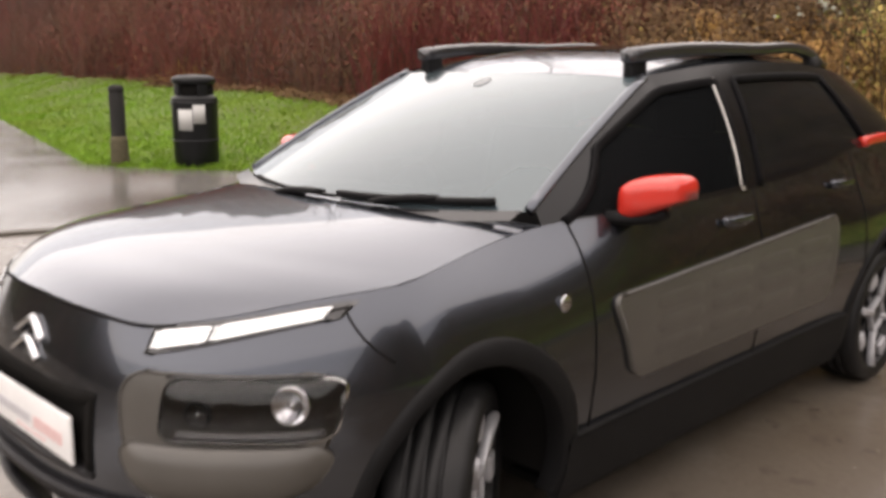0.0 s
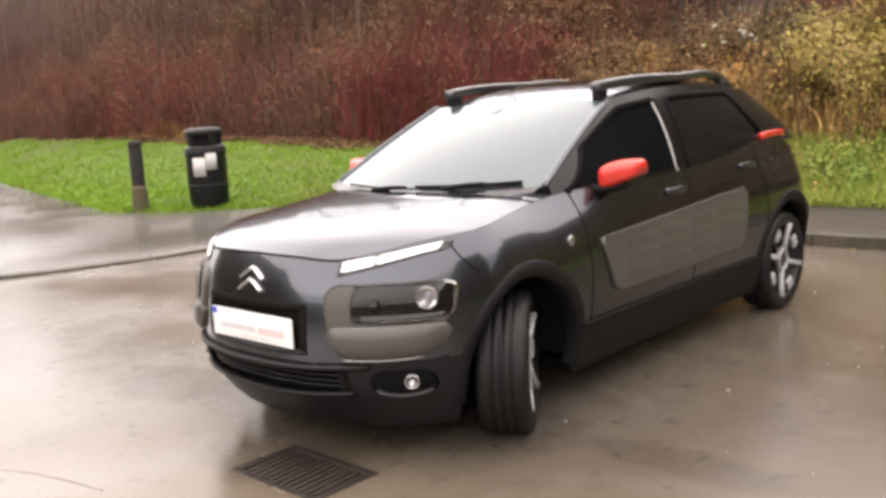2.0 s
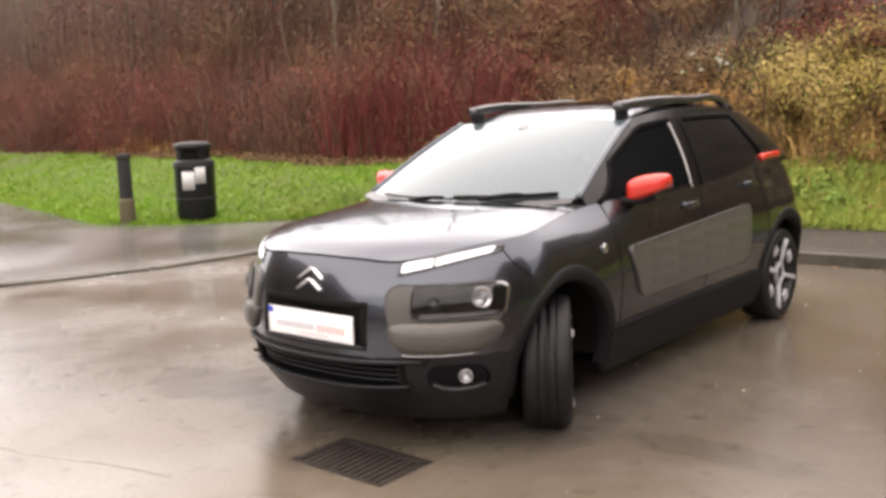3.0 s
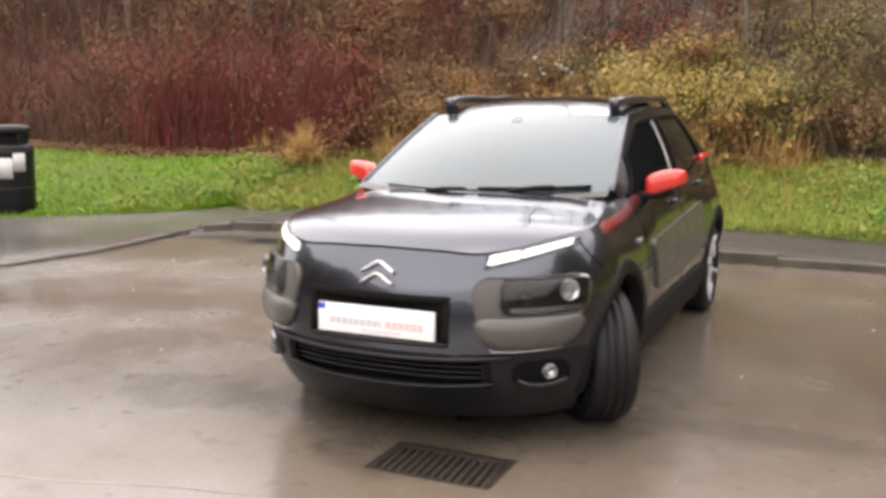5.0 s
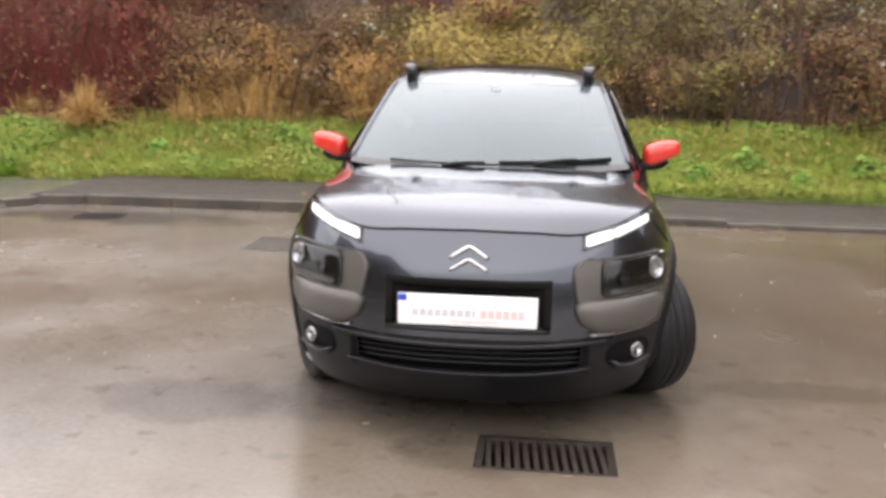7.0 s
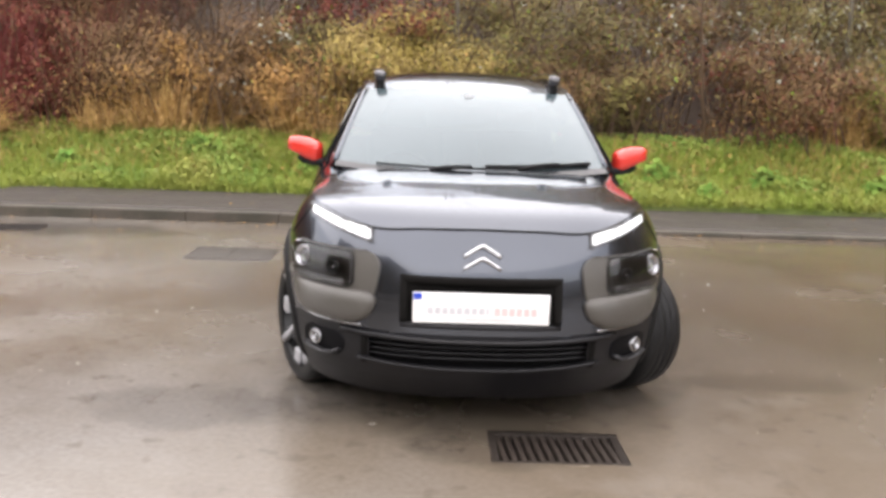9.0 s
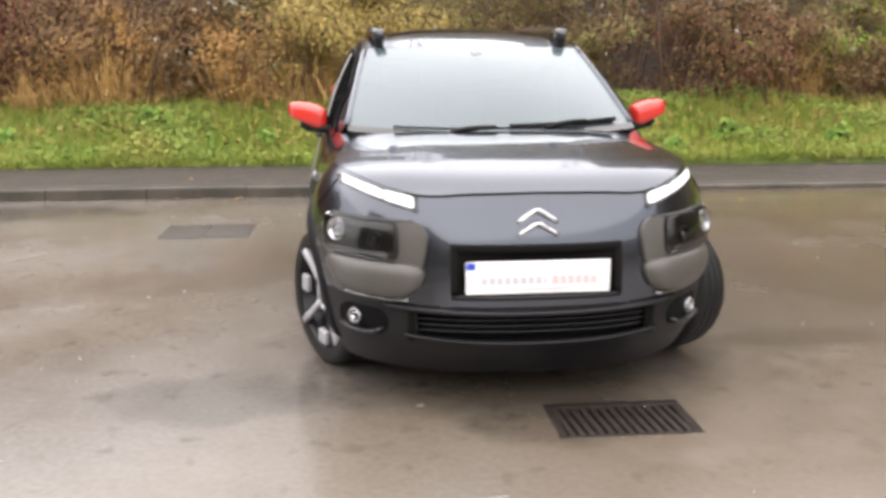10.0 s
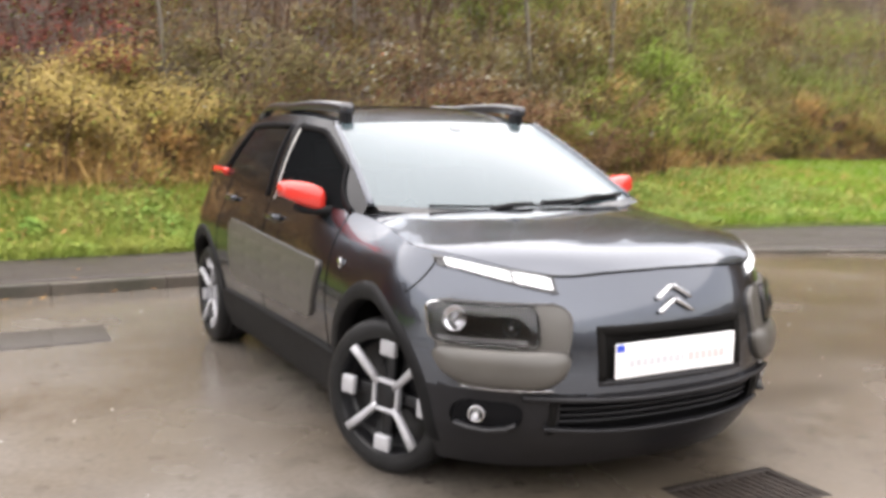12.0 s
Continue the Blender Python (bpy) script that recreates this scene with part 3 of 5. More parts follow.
def strip(points, wide, thick, up=Vector((0, 0, 1))):
    """A bar swept along points; wide and thick may be functions of 0..1."""
    bm = bmesh.new()
    rings = []
    n = len(points)
    for i, p in enumerate(points):
        t = i / (n - 1)
        d = (points[min(i + 1, n - 1)] - points[max(i - 1, 0)]).normalized()
        s = d.cross(up).normalized()
        u = s.cross(d)
        w = wide(t) if callable(wide) else wide
        h = thick(t) if callable(thick) else thick
        rings.append([bm.verts.new(p + s * (w / 2 * cx) + u * (h / 2 * cy)) for cx, cy in ((-1, -0.6), (-0.7, -1), (0.7, -1), (1, -0.6), (1, 0.6), (0.7, 1), (-0.7, 1), (-1, 0.6))])
    for a, b in zip(rings, rings[1:]):
        for i in range(8):
            bm.faces.new((a[i], a[(i + 1) % 8], b[(i + 1) % 8], b[i]))
    bm.faces.new(rings[0])
    bm.faces.new(rings[-1])
    return bm


def grid_part(name, F, us, vs, mat, parent, label="", keep=None):
    verts = [F(u, v) for v in vs for u in us]
    w = len(us)
    faces = []
    for j in range(len(vs) - 1):
        for i in range(w - 1):
            if keep is None or keep(0.5 * (us[i] + us[i + 1]), 0.5 * (vs[j] + vs[j + 1])):
                k = j * w + i
                faces.append((k, k + 1, k + w + 1, k + w))
    verts, faces = compact(verts, faces)
    return part_data(name, verts, faces, mat, parent, label)


car = thing("car", "dark grey metallic compact car with coral mirrors, front wheels turned", "car")
car.matrix_world = pose(0, -0.65, 0, 0, 0, 0.5) @ pose(0, 0.65, 0)
sv, sr = build_shell()
part_data("body", *compact(sv, sr["body"]), PAINT, car)
part_data("front_bumper", *compact(sv, sr["bumper"]), BUMPER, car, "black textured plastic lower bumper")


# bonnet
def nose_edge(q):
    """Top of the nose over the share q of its half width."""
    z = edge_z(q * 0.80)
    return front(q * width(z, -0.1), z)


def bonnet_edge(t):
    """From beside the lamp round the wing to the windscreen's corner."""
    if t < 0.35:
        return nose_edge(0.60 + 0.392 * (t / 0.35) ** 0.7)
    y = YC + (0.39 - YC) * (t - 0.35) / 0.65
    return side(y, belt(y))


def bonnet(u, v):
    s = 1 if u >= 0 else -1
    a = abs(u)
    e = bonnet_edge(v)
    yc = -0.69 + (0.19 + 0.69) * v
    zc = curve(yc, [-0.69, -0.6, -0.45, -0.2, 0.05, 0.2], [0.825, 0.862, 0.898, 0.937, 0.962, 0.972])
    p = Vector((e.x * a, yc + (e.y - yc) * a**2.3, zc + (e.z - zc) * a**4))
    e0 = bonnet_edge(0)
    base = Vector((e0.x * a, -0.69 + (e0.y + 0.69) * a**2.3, 0.825 + (e0.z - 0.825) * a**4))
    p += (nose_edge(0.60 * a) - base) * max(0.0, 1 - v / 0.2) ** 2
    p.z += 0.002
    return Vector((s * p.x, p.y, p.z))


us = [math.sin(math.pi / 2 * (i / 20 - 1)) for i in range(41)]
grid_part("bonnet", bonnet, us, [(i / 30) ** 1.4 for i in range(31)], PAINT, car, "grey metallic bonnet reflecting the pale sky")
lip = [bonnet(u, 0.0) + Vector((0, -0.003, -0.004)) for u in us]
part("bonnet_gap", strip(lip, 0.008, 0.006), PIT, car, "dark shut line")

# windscreen and cowl
def screen(u, v):
    b = Vector((0.655 * u, 0.185 + 0.18 * abs(u) ** 2.2, 0.965 + 0.022 * u * u))
    t = Vector((0.553 * u, 1.0 + 0.05 * u * u, 1.345 - 0.012 * u * u))
    p = b + (t - b) * v
    k = 0.028 * 4 * v * (1 - v) * (1 - 0.6 * u * u)
    return p + Vector((0, -0.42, 0.9)) * k


lin = lambda a, b, n: [a + (b - a) * i / n for i in range(n + 1)]
grid_part("windscreen", screen, lin(-1, 1, 24), lin(0.0, 1, 16), SKY_SCREEN, car, "windscreen with a pale sky reflection in its colour")
grid_part("cowl", lambda u, v: screen(u, v) + Vector((0, -0.02 * (1 - v / 0.08), 0.003)), lin(-1, 1, 24), lin(-0.05, 0.004, 3), SCUTTLE, car, "wet black plastic scuttle")
for s in (-1, 1):
    pts = [screen(s * 1.0, v) + Vector((s * 0.008, 0.008, 0.002)) for v in lin(0, 1.0, 12)]
    part("windscreen_pillar", strip(pts, 0.028, 0.022, Vector((s * 0.5, 0, 1))), PAINT, car, "slim dark windscreen pillar")

# roof
ROOF_Y = [1.0, 1.15, 1.4, 1.7, 2.2, 2.7, 2.95]
def roof_edge(y):
    return curve(y, ROOF_Y, [0.553, 0.570, 0.586, 0.59, 0.578, 0.543, 0.51]), curve(y, ROOF_Y, [1.333, 1.352, 1.375, 1.385, 1.375, 1.315, 1.25])


def roof(u, y):
    xe, ze = roof_edge(y)
    zc = curve(y, ROOF_Y, [1.345, 1.385, 1.425, 1.445, 1.437, 1.375, 1.31])
    return Vector((u * xe, y + 0.05 * u * u * ease((1.3 - y) / 0.3), zc + (ze - zc) * abs(u) ** 2.6))


grid_part("roof", roof, lin(-1, 1, 26), lin(1.0, 2.95, 34), PAINT, car, "dark grey roof with a pale front lip", keep=lambda u, y: not (abs(u) < 0.86 and 1.43 < y < 2.6))
grid_part("roof_glass", lambda u, y: roof(u, y) + Vector((0, 0, 0.003)), lin(-0.88, 0.88, 22), lin(1.40, 2.63, 24), DARK_GLASS, car, "dark glass roof panel")
grid_part("tailgate_window", lambda u, v: roof(u, 2.95).lerp(Vector((u * 0.62, 3.22 - 0.12 * u * u, 1.0)), v), lin(-1, 1, 16), lin(0, 1, 8), DARK_GLASS, car)


# glasshouse sides
def side_top(y):
    if y < 1.05:
        t = min(max((y - 0.365) / 0.685, 0), 1)
        p = screen(1, t)
        return Vector((p.x + 0.015, y, p.z))
    if y < 2.95:
        xe, ze = roof_edge(y)
        return Vector((xe, y, ze))
    t = (y - 2.95) / 0.35
    return Vector((0.51 + 0.1 * t, y, 1.25 - 0.26 * t))


def glasshouse(s):
    def G(y, v):
        b = side(y, min(belt(y), side_top(y).z - 0.002), 1)
        t = side_top(y)
        p = b.lerp(t, v)
        p.x += 0.022 * 4 * v * (1 - v) * min(1, max(0.0, y - 0.43) / 0.5)
        return Vector((s * p.x, y, p.z))
    return G


def front_window(y, v):
    return 0.455 + 0.26 * v < y < 1.385 + 0.02 * v and 0.03 < v < 0.86


def rear_window(y, v):
    return 1.50 + 0.02 * v < y < 2.50 - 0.26 * v and 0.03 < v < 0.86


for s in (-1, 1):
    G = glasshouse(s)
    front_door = part_data("front_door", *compact(sv, sr[("front_door", s)]), PAINT, car)
    rear_door = part_data("rear_door", *compact(sv, sr[("rear_door", s)]), PAINT, car)
    grid_part("window_frame", G, lin(0.39, 3.25, 114), lin(0, 1, 22), FRAME_BLACK, car, "black window surround",
              keep=lambda y, v: not front_window(y, v) and not rear_window(y, v))
    g = grid_part("rear_side_window", lambda y, v: G(y, v) - Vector((s * 0.006, 0, 0)), lin(1.47, 2.54, 30), lin(0.01, 0.89, 14), DARK_GLASS, rear_door, "dark tinted rear side glass")
    rim_pts = [G(0.465 + 0.26 * v, v) for v in lin(0.0, 0.875, 14)] + [G(y, 0.875) for y in lin(0.72, 1.38, 14)] + [G(1.385 + 0.02 * v, v) for v in reversed(lin(0.03, 0.86, 12))]
    part("window_seal", strip([q + Vector((s * 0.003, 0, 0)) for q in rim_pts], 0.03, 0.008, Vector((s, 0, 0.3))), BLACK_TRIM, car)
    rim_pts = [G(1.50 + 0.02 * v, v) for v in lin(0.0, 0.86, 12)] + [G(y, 0.87) for y in lin(1.53, 2.27, 16)] + [G(2.50 - 0.26 * v, v) for v in reversed(lin(0.03, 0.86, 12))]
    # no pane here: a dark sheet stands for the shaded cabin
    grid_part("front_side_window", lambda y, v: G(y, v) - Vector((s * 0.008, 0, 0)), lin(0.43, 1.41, 28), lin(0.01, 0.89, 14), SHADE_SHEET, front_door, "dark sheet for the cabin's shade in the open window", keep=lambda y, v: y > 0.43 + 0.26 * v)
    part("window_seal", strip([q + Vector((s * 0.003, 0, 0)) for q in rim_pts], 0.028, 0.012, Vector((s, 0, 0.3))), BLACK_TRIM, car)
    pts = [G(1.378 + 0.02 * v, v) - Vector((s * 0.002, 0, 0)) for v in lin(0.0, 0.9, 8)]
    part("pillar_trim", strip(pts, 0.026, 0.008, Vector((s, 0, 0))), PALE_TRIM, car, "pale inner pillar trim seen through the open window")
    pts = [side(2.44 + 0.31 * t, belt(2.44 + 0.31 * t) + 0.012, s) + Vector((s * 0.006, 0, 0)) for t in lin(0, 1, 8)]
    part("pillar_fin", strip(pts, 0.035, 0.04), RED, car, "coral red accent strip")

    # roof bar: an upright front foot, a long flat bar, a tapering tail
    def bar_pt(t):
        y = 1.07 + 1.47 * t
        xe, _ = roof_edge(min(y, 2.6))
        z = curve(t, [0, 0.08, 0.5, 0.9, 1.0], [1.404, 1.416, 1.432, 1.414, 1.366])
        return Vector((s * (xe - 0.078 + 0.015 * t), y, z))
    bar = part("roof_bar", strip([bar_pt(t) for t in lin(0, 1, 28)], lambda t: (0.064 - 0.012 * t) * min(1, 0.85 + 6 * t), lambda t: (0.052 - 0.014 * t) * min(1, 0.85 + 4 * t)), BAR_GREY, car, "dark satin roof bar")
    p0, p1 = bar_pt(0.0), bar_pt(0.9)
    part("roof_bar_foot", box(bmesh.new(), p0.x - 0.022, p0.x + 0.022, 1.078, 1.165, 1.325, 1.40, 0.012), PLASTIC, bar, "black front foot")
    xe, ze = roof_edge(p1.y)
    part("roof_bar_foot", strip([Vector((s * (xe - 0.03), p1.y + 0.03, ze - 0.03)), p1], 0.045, 0.09, Vector((0, 1, 0))), PLASTIC, bar)

    # wheel arch cladding, sill
    for cy in (0.0, WHEELBASE):
        bm = bmesh.new()
        rings = []
        for i in range(41):
            a = radians(-16 + 212 * i / 40)
            ring = []
            wide = 0.028 * ease(math.cos(a) + 0.55)          # the trim broadens towards the sill
            for rr, off in ((0.352, -0.05), (0.352, 0.006), (0.358, 0.012), (0.385 + wide, 0.010), (0.396 + wide, 0.003), (0.396 + wide, -0.03)):
                p = side(cy + rr * math.cos(a) * (0.89 if cy == 0 and math.cos(a) < 0 else 1.0), max(0.17, 0.315 + rr * math.sin(a)), s)
                ring.append(bm.verts.new(p + Vector((s * off, 0, 0))))
            rings.append(ring)
        for a, b in zip(rings, rings[1:]):
            for k in range(5):
                bm.faces.new((a[k], a[k + 1], b[k + 1], b[k]))
        part("wheel_arch", bm, PLASTIC, car, "black plastic wheel arch trim")
        bm = bmesh.new()                                    # inner arch liner
        lr = []
        for i in range(25):
            a = radians(-10 + 200 * i / 24)
            yy, zz = cy + 0.375 * math.cos(a) * (0.89 if cy == 0 and math.cos(a) < 0 else 1.0), 0.315 + 0.375 * math.sin(a)
            lim = side(yy, zz, 1).x - 0.03
            lr.append([bm.verts.new((s * min(x, lim), yy, zz)) for x in (0.36, 0.60, 0.79)])
        for a, b in zip(lr, lr[1:]):
            for k in range(2):
                bm.faces.new((a[k], a[k + 1], b[k + 1], b[k]))
        bm.faces.new([r[0] for r in lr])
        part("arch_liner", bm, PIT, car)
    part("sill", patch(lambda y, z: side(y, z, s), 0.37, 2.22, 0.17, 0.385, 0.02, 0.014, 0.03, 30, 6), PLASTIC, car, "black plastic sill")

    # doors: shut lines, handles, soft side panels
    for y0 in (0.47, 1.44, 2.30):
        z1 = belt(y0) - 0.005
        pts = [side(y0 + (0.10 * ease((0.6 - z) / 0.3) * (-1 if y0 > 2 else 0)), z, s) + Vector((s * 0.0005, 0, 0)) for z in lin(0.385, z1, 14)]
        part("door_gap", strip(pts, 0.006, 0.004, Vector((s, 0, 0))), PIT, car)
    for y0 in (1.28, 2.14):
        z0 = 0.87 + 0.045 * (y0 > 2)
        part("handle_recess", patch(lambda y, z: side(y, z, s), y0 - 0.07, y0 + 0.07, z0 - 0.022, z0 + 0.022, 0.02, 0.002, 0.004, 8, 6), BLACK_PAINT, front_door if y0 < 1.44 else rear_door)
        pts = [side(y0 - 0.095 + 0.19 * t, z0 + 0.008, s) + Vector((s * (0.008 + 0.022 * (1 - (2 * t - 1) ** 4)), 0, 0)) for t in lin(0, 1, 10)]
        part("door_handle", strip(pts, 0.012, 0.026), PAINT, front_door if y0 < 1.44 else rear_door, "body-coloured door handle")

    panel = part("side_panel", patch(lambda y, z: side(y, 0.485 + (z - 0.485) * (0.83 + 0.2 * (y - 0.55) / 1.5), s), 0.545, 2.05, 0.485, 0.80, 0.05, 0.012, 0.018, 30, 16,
                 shape=lambda l, h, t: (l + 0.11 * (1 - t), h - 0.06 * (1 - t))), BUMP_GREY, car, "grey-brown ribbed soft door panel")
    for row in range(3):
        for c in range(4):
            y0, z0 = 0.74 + 0.315 * c, 0.53 + 0.070 * row + 0.025 * c / 3
            part("panel_pad", patch(lambda y, z: side(y, z, s), y0, y0 + 0.295, z0, z0 + 0.05, 0.022, 0.0110, 0.003, 10, 8, bulge=0.003), BUMP_GREY, panel)

    # small round badge on the wing
    b = side(0.355, 0.762, s)
    part("wing_badge", lathe(bmesh.new(), [(0.0, 0.0), (0.021, 0.001), (0.024, 0.003), (0.024, 0.006), (0.018, 0.008), (0.0001, 0.009)], 20,
         pose(b.x, b.y, b.z, 0, 90 * s, 0)), CHROME, car, "small round chrome badge")

    # mirror
    mirror = part("mirror_shell", bmesh.new(), RED, front_door, "coral red door mirror shell")
    bm = bmesh.new()
    bmesh.ops.create_uvsphere(bm, u_segments=28, v_segments=18, radius=1.0)
    for v in bm.verts:
        c = v.co.copy()
        sg = lambda q, e: math.copysign(abs(q) ** e, q)
        x, y, z = sg(c.x, 0.42), sg(c.y, 0.7), sg(c.z, 0.45)
        taper = 1 - 0.18 * x
        y = y * taper if y < 0 else y * 0.55
        v.co = Vector((s * (0.852 + 0.095 * x), 0.73 + 0.085 * y + 0.02 * x, 1.008 + 0.070 * z * (1 - (0.32 * max(0.0, -x) ** 1.5 if z > 0 else 1.05 * max(0.0, 0.5 + 0.5 * x) ** 1.3)) + 0.006 * x))
    bm.to_mesh(mirror.data)
    bm.free()
    mirror.data.polygons.foreach_set("use_smooth", [True] * len(mirror.data.polygons))
    part("mirror_foot", strip([Vector((s * 0.73, 0.63, 0.955)), Vector((s * 0.78, 0.67, 0.950)), Vector((s * 0.84, 0.72, 0.956)), Vector((s * 0.87, 0.735, 0.975))], 0.075, 0.035), PLASTIC, front_door, "black mirror arm")

    # lamps at the nose
    def drl(t, w):
        x = 0.425 + 0.262 * t
        z = edge_z(x) - 0.010 - 0.037 * w * (1 - 0.45 * t)
        return front(x, z)
    def drl_face(t, w):
        p = drl(t, w)
        return Vector((s * p.x, p.y, p.z))
    part("lamp_surround", patch(drl_face, -0.02, 1.05, -0.25, 1.35, 0.05, 0.003, 0.012, 16, 6), BLACK_PAINT, car, "black lamp surround")
    for a, b in ((0.02, 0.40), (0.43, 0.97)):
        part("daytime_lamp", patch(drl_face, a, b, 0.02, 1.0, 0.06, 0.007, 0.008, 12, 6), LAMP_WHITE, car, "slim white daytime running lamp")

    def nose(x, z):
        p = front(x, z)
        return Vector((s * p.x, p.y, p.z))
    pod = part("lamp_pod", patch(nose, 0.385, 0.752, 0.435, 0.722, 0.06, 0.012, 0.02, 26, 20, shape=lambda l, h, t: (l + 0.07 * (1 - t) ** 2, h - 0.05 * (1 - t) ** 2)), BUMP_GREY, car, "grey-brown soft plastic corner panel")
    part("lamp_pod_pad", patch(nose, 0.395, 0.750, 0.442, 0.572, 0.045, 0.014, 0.014, 24, 18, bulge=0.030, shape=lambda l, h, t: (l + 0.06 * (1 - t) ** 2, h - 0.05 * (1 - t) ** 2)), BUMP_GREY, pod)
    part("pod_trim", strip([nose(0.455 + 0.24 * t, 0.436 + 0.004 * (2 * t - 1) ** 2) + Vector((s * 0.004, -0.014, 0)) for t in lin(0, 1, 12)], 0.007, 0.006), CHROME, pod, "thin bright trim line")
    lamp = part("headlamp", patch(nose, 0.485, 0.750, 0.578, 0.714, 0.03, 0.013, 0.010, 20, 12), PIT, car, "dark headlamp with chrome reflector under clear glass")
    part("lamp_rim", strip([nose(0.492 + 0.24 * t, 0.715) + Vector((0, -0.014, 0.003)) for t in lin(0, 1, 12)], 0.012, 0.006), BLACK_PAINT, lamp)
    aim = Vector((s * 0.60, -0.80, 0.1)).to_track_quat("Z", "Y").to_matrix().to_4x4()
    for hx_, hz_, rr in ((0.693, 0.664, 0.042), (0.560, 0.646, 0.030)):
        c = nose(hx_, hz_) + Vector((s * 0.6, -0.8, 0.1)) * 0.026
        cup = [(0.0001, -0.011), (0.3, -0.009), (0.62, -0.002), (0.9, 0.006), (1.0, 0.008), (1.0, -0.012)]
        part("reflector", lathe(bmesh.new(), [(max(0.0001, q * rr), z) for q, z in cup], 28, Matrix.Translation(c) @ aim), LAMP_CHROME if rr > 0.04 else DARK_GLASS, lamp, "chrome reflector" if rr > 0.04 else "dark projector lens")
        part("bulb", lathe(bmesh.new(), [(0.0001, 0.006), (0.2 * rr, 0.003), (0.3 * rr, -0.004), (0.3 * rr, -0.011)], 16, Matrix.Translation(c) @ aim), CHROME, lamp)
    part("reflector_strip", patch(nose, 0.52, 0.735, 0.588, 0.606, 0.006, 0.017, 0.004, 16, 4, bulge=0.004), BAR_GREY, lamp, "dark grey lower lamp strip")
    part("lamp_glass", patch(nose, 0.488, 0.749, 0.580, 0.712, 0.03, 0.022, 0.010, 20, 12, bulge=0.009), LENS, lamp, "clear lamp glass")
    pts = [front(0.70 + 0.085 * t, 0.842 - 0.115 * t) for t in lin(0, 1, 8)]
    part("wing_gap", strip([Vector((s * p.x, p.y - 0.001, p.z)) for p in pts], 0.005, 0.005, Vector((s, 0, 0))), PIT, car, "dark shut line")
    # fog lamp in its dark hollow
    part("fog_hollow", patch(nose, 0.53, 0.705, 0.285, 0.39, 0.045, 0.002, 0.008, 14, 10), BLACK_TRIM, car, "black fog lamp hollow")
    f = nose(0.645, 0.343)
    aim = Vector((s * 0.62, -0.78, 0.0)).to_track_quat("Z", "Y").to_matrix().to_4x4()
    part("fog_trim", strip([nose(x, z) + Vector((s * 0.004, -0.006, 0)) for x, z in ((0.69, 0.305), (0.655, 0.292), (0.61, 0.288), (0.57, 0.297), (0.545, 0.315))], 0.045, 0.014), FOG_GREY, car, "satin grey scoop below the fog lamp")
    fog = part("fog_lamp", lathe(bmesh.new(), [(0.0001, 0.004), (0.017, 0.008), (0.024, 0.018), (0.029, 0.017), (0.031, 0.008), (0.031, -0.02)], 26, Matrix.Translation(f) @ aim), LAMP_CHROME, car, "round chrome fog lamp")
    part("fog_lens", lathe(bmesh.new(), [(0.0001, 0.024), (0.012, 0.022), (0.021, 0.017), (0.022, 0.014)], 24, Matrix.Translation(f) @ aim), LENS, fog)

# plate recess and plate
bm = bmesh.new()
box(bm, -0.302, 0.302, -0.715, -0.66, 0.445, 0.64)
part("plate_recess", bm, PIT, car, "black recess behind the plate", False)
for z, dz, mat in ((0.458, 0.018, BUMPER), (0.634, 0.030, PIT)):
    part("recess_frame", strip([front(x, z) + Vector((0, 0.008, 0)) for x in lin(-0.306, 0.306, 14)], 0.03, dz), mat, car)
for x in (-0.296, 0.296):
    part("recess_frame", strip([front(x, z) + Vector((0, 0.006, 0)) for z in lin(0.468, 0.646, 8)], 0.03, 0.024, Vector((0, 1, 0))), PIT, car)
    part("intake_end", strip([front(x * 1.5, z) + Vector((0, 0.006, 0)) for z in lin(0.285, 0.40, 6)], 0.03, 0.024, Vector((0, 1, 0))), PIT, car)
bm = bmesh.new()
box(bm, -0.26, 0.26, -0.752, -0.744, 0.472, 0.590, 0.003)
plate = part("number_plate", bm, PLATE, car, "white front plate with faint bars of print")
bm = bmesh.new()
box(bm, -0.258, -0.226, -0.7545, -0.7515, 0.563, 0.588)
part("plate_band", bm, PLATE_BLUE, plate, "small blue patch", False)
for x0, x1, z0, z1, mm in ((-0.205, 0.03, 0.508, 0.535, FAINT_GREY), (0.05, 0.215, 0.506, 0.537, FAINT_RED), (-0.06, 0.12, 0.488, 0.493, FAINT_RED)):
    x = x0
    while x < x1 - 0.008:
        w = min(0.022, x1 - x)
        bm = bmesh.new()
        box(bm, x, x + w, -0.7535, -0.7515, z0, z1)
        part("print_bar", bm, mm, plate, "", False)
        x += 0.028 if z1 - z0 > 0.01 else 0.022

# chevron emblem, two bent bars
for k in range(2):
    z1 = 0.768 - 0.045 * k
    for s in (-1, 1):
        pts = []
        for t in lin(0, 1, 6):
            x, z = s * 0.072 * t, z1 - 0.042 * t**1.15
            pts.append(front(x, z) + Vector((0, -0.010 + 0.003 * t, 0)))
        part("emblem", strip(pts, lambda t: 0.02, lambda t: 0.0155 - 0.003 * t, Vector((0, -0.3, 1))), CHROME, car, "chrome emblem bar")

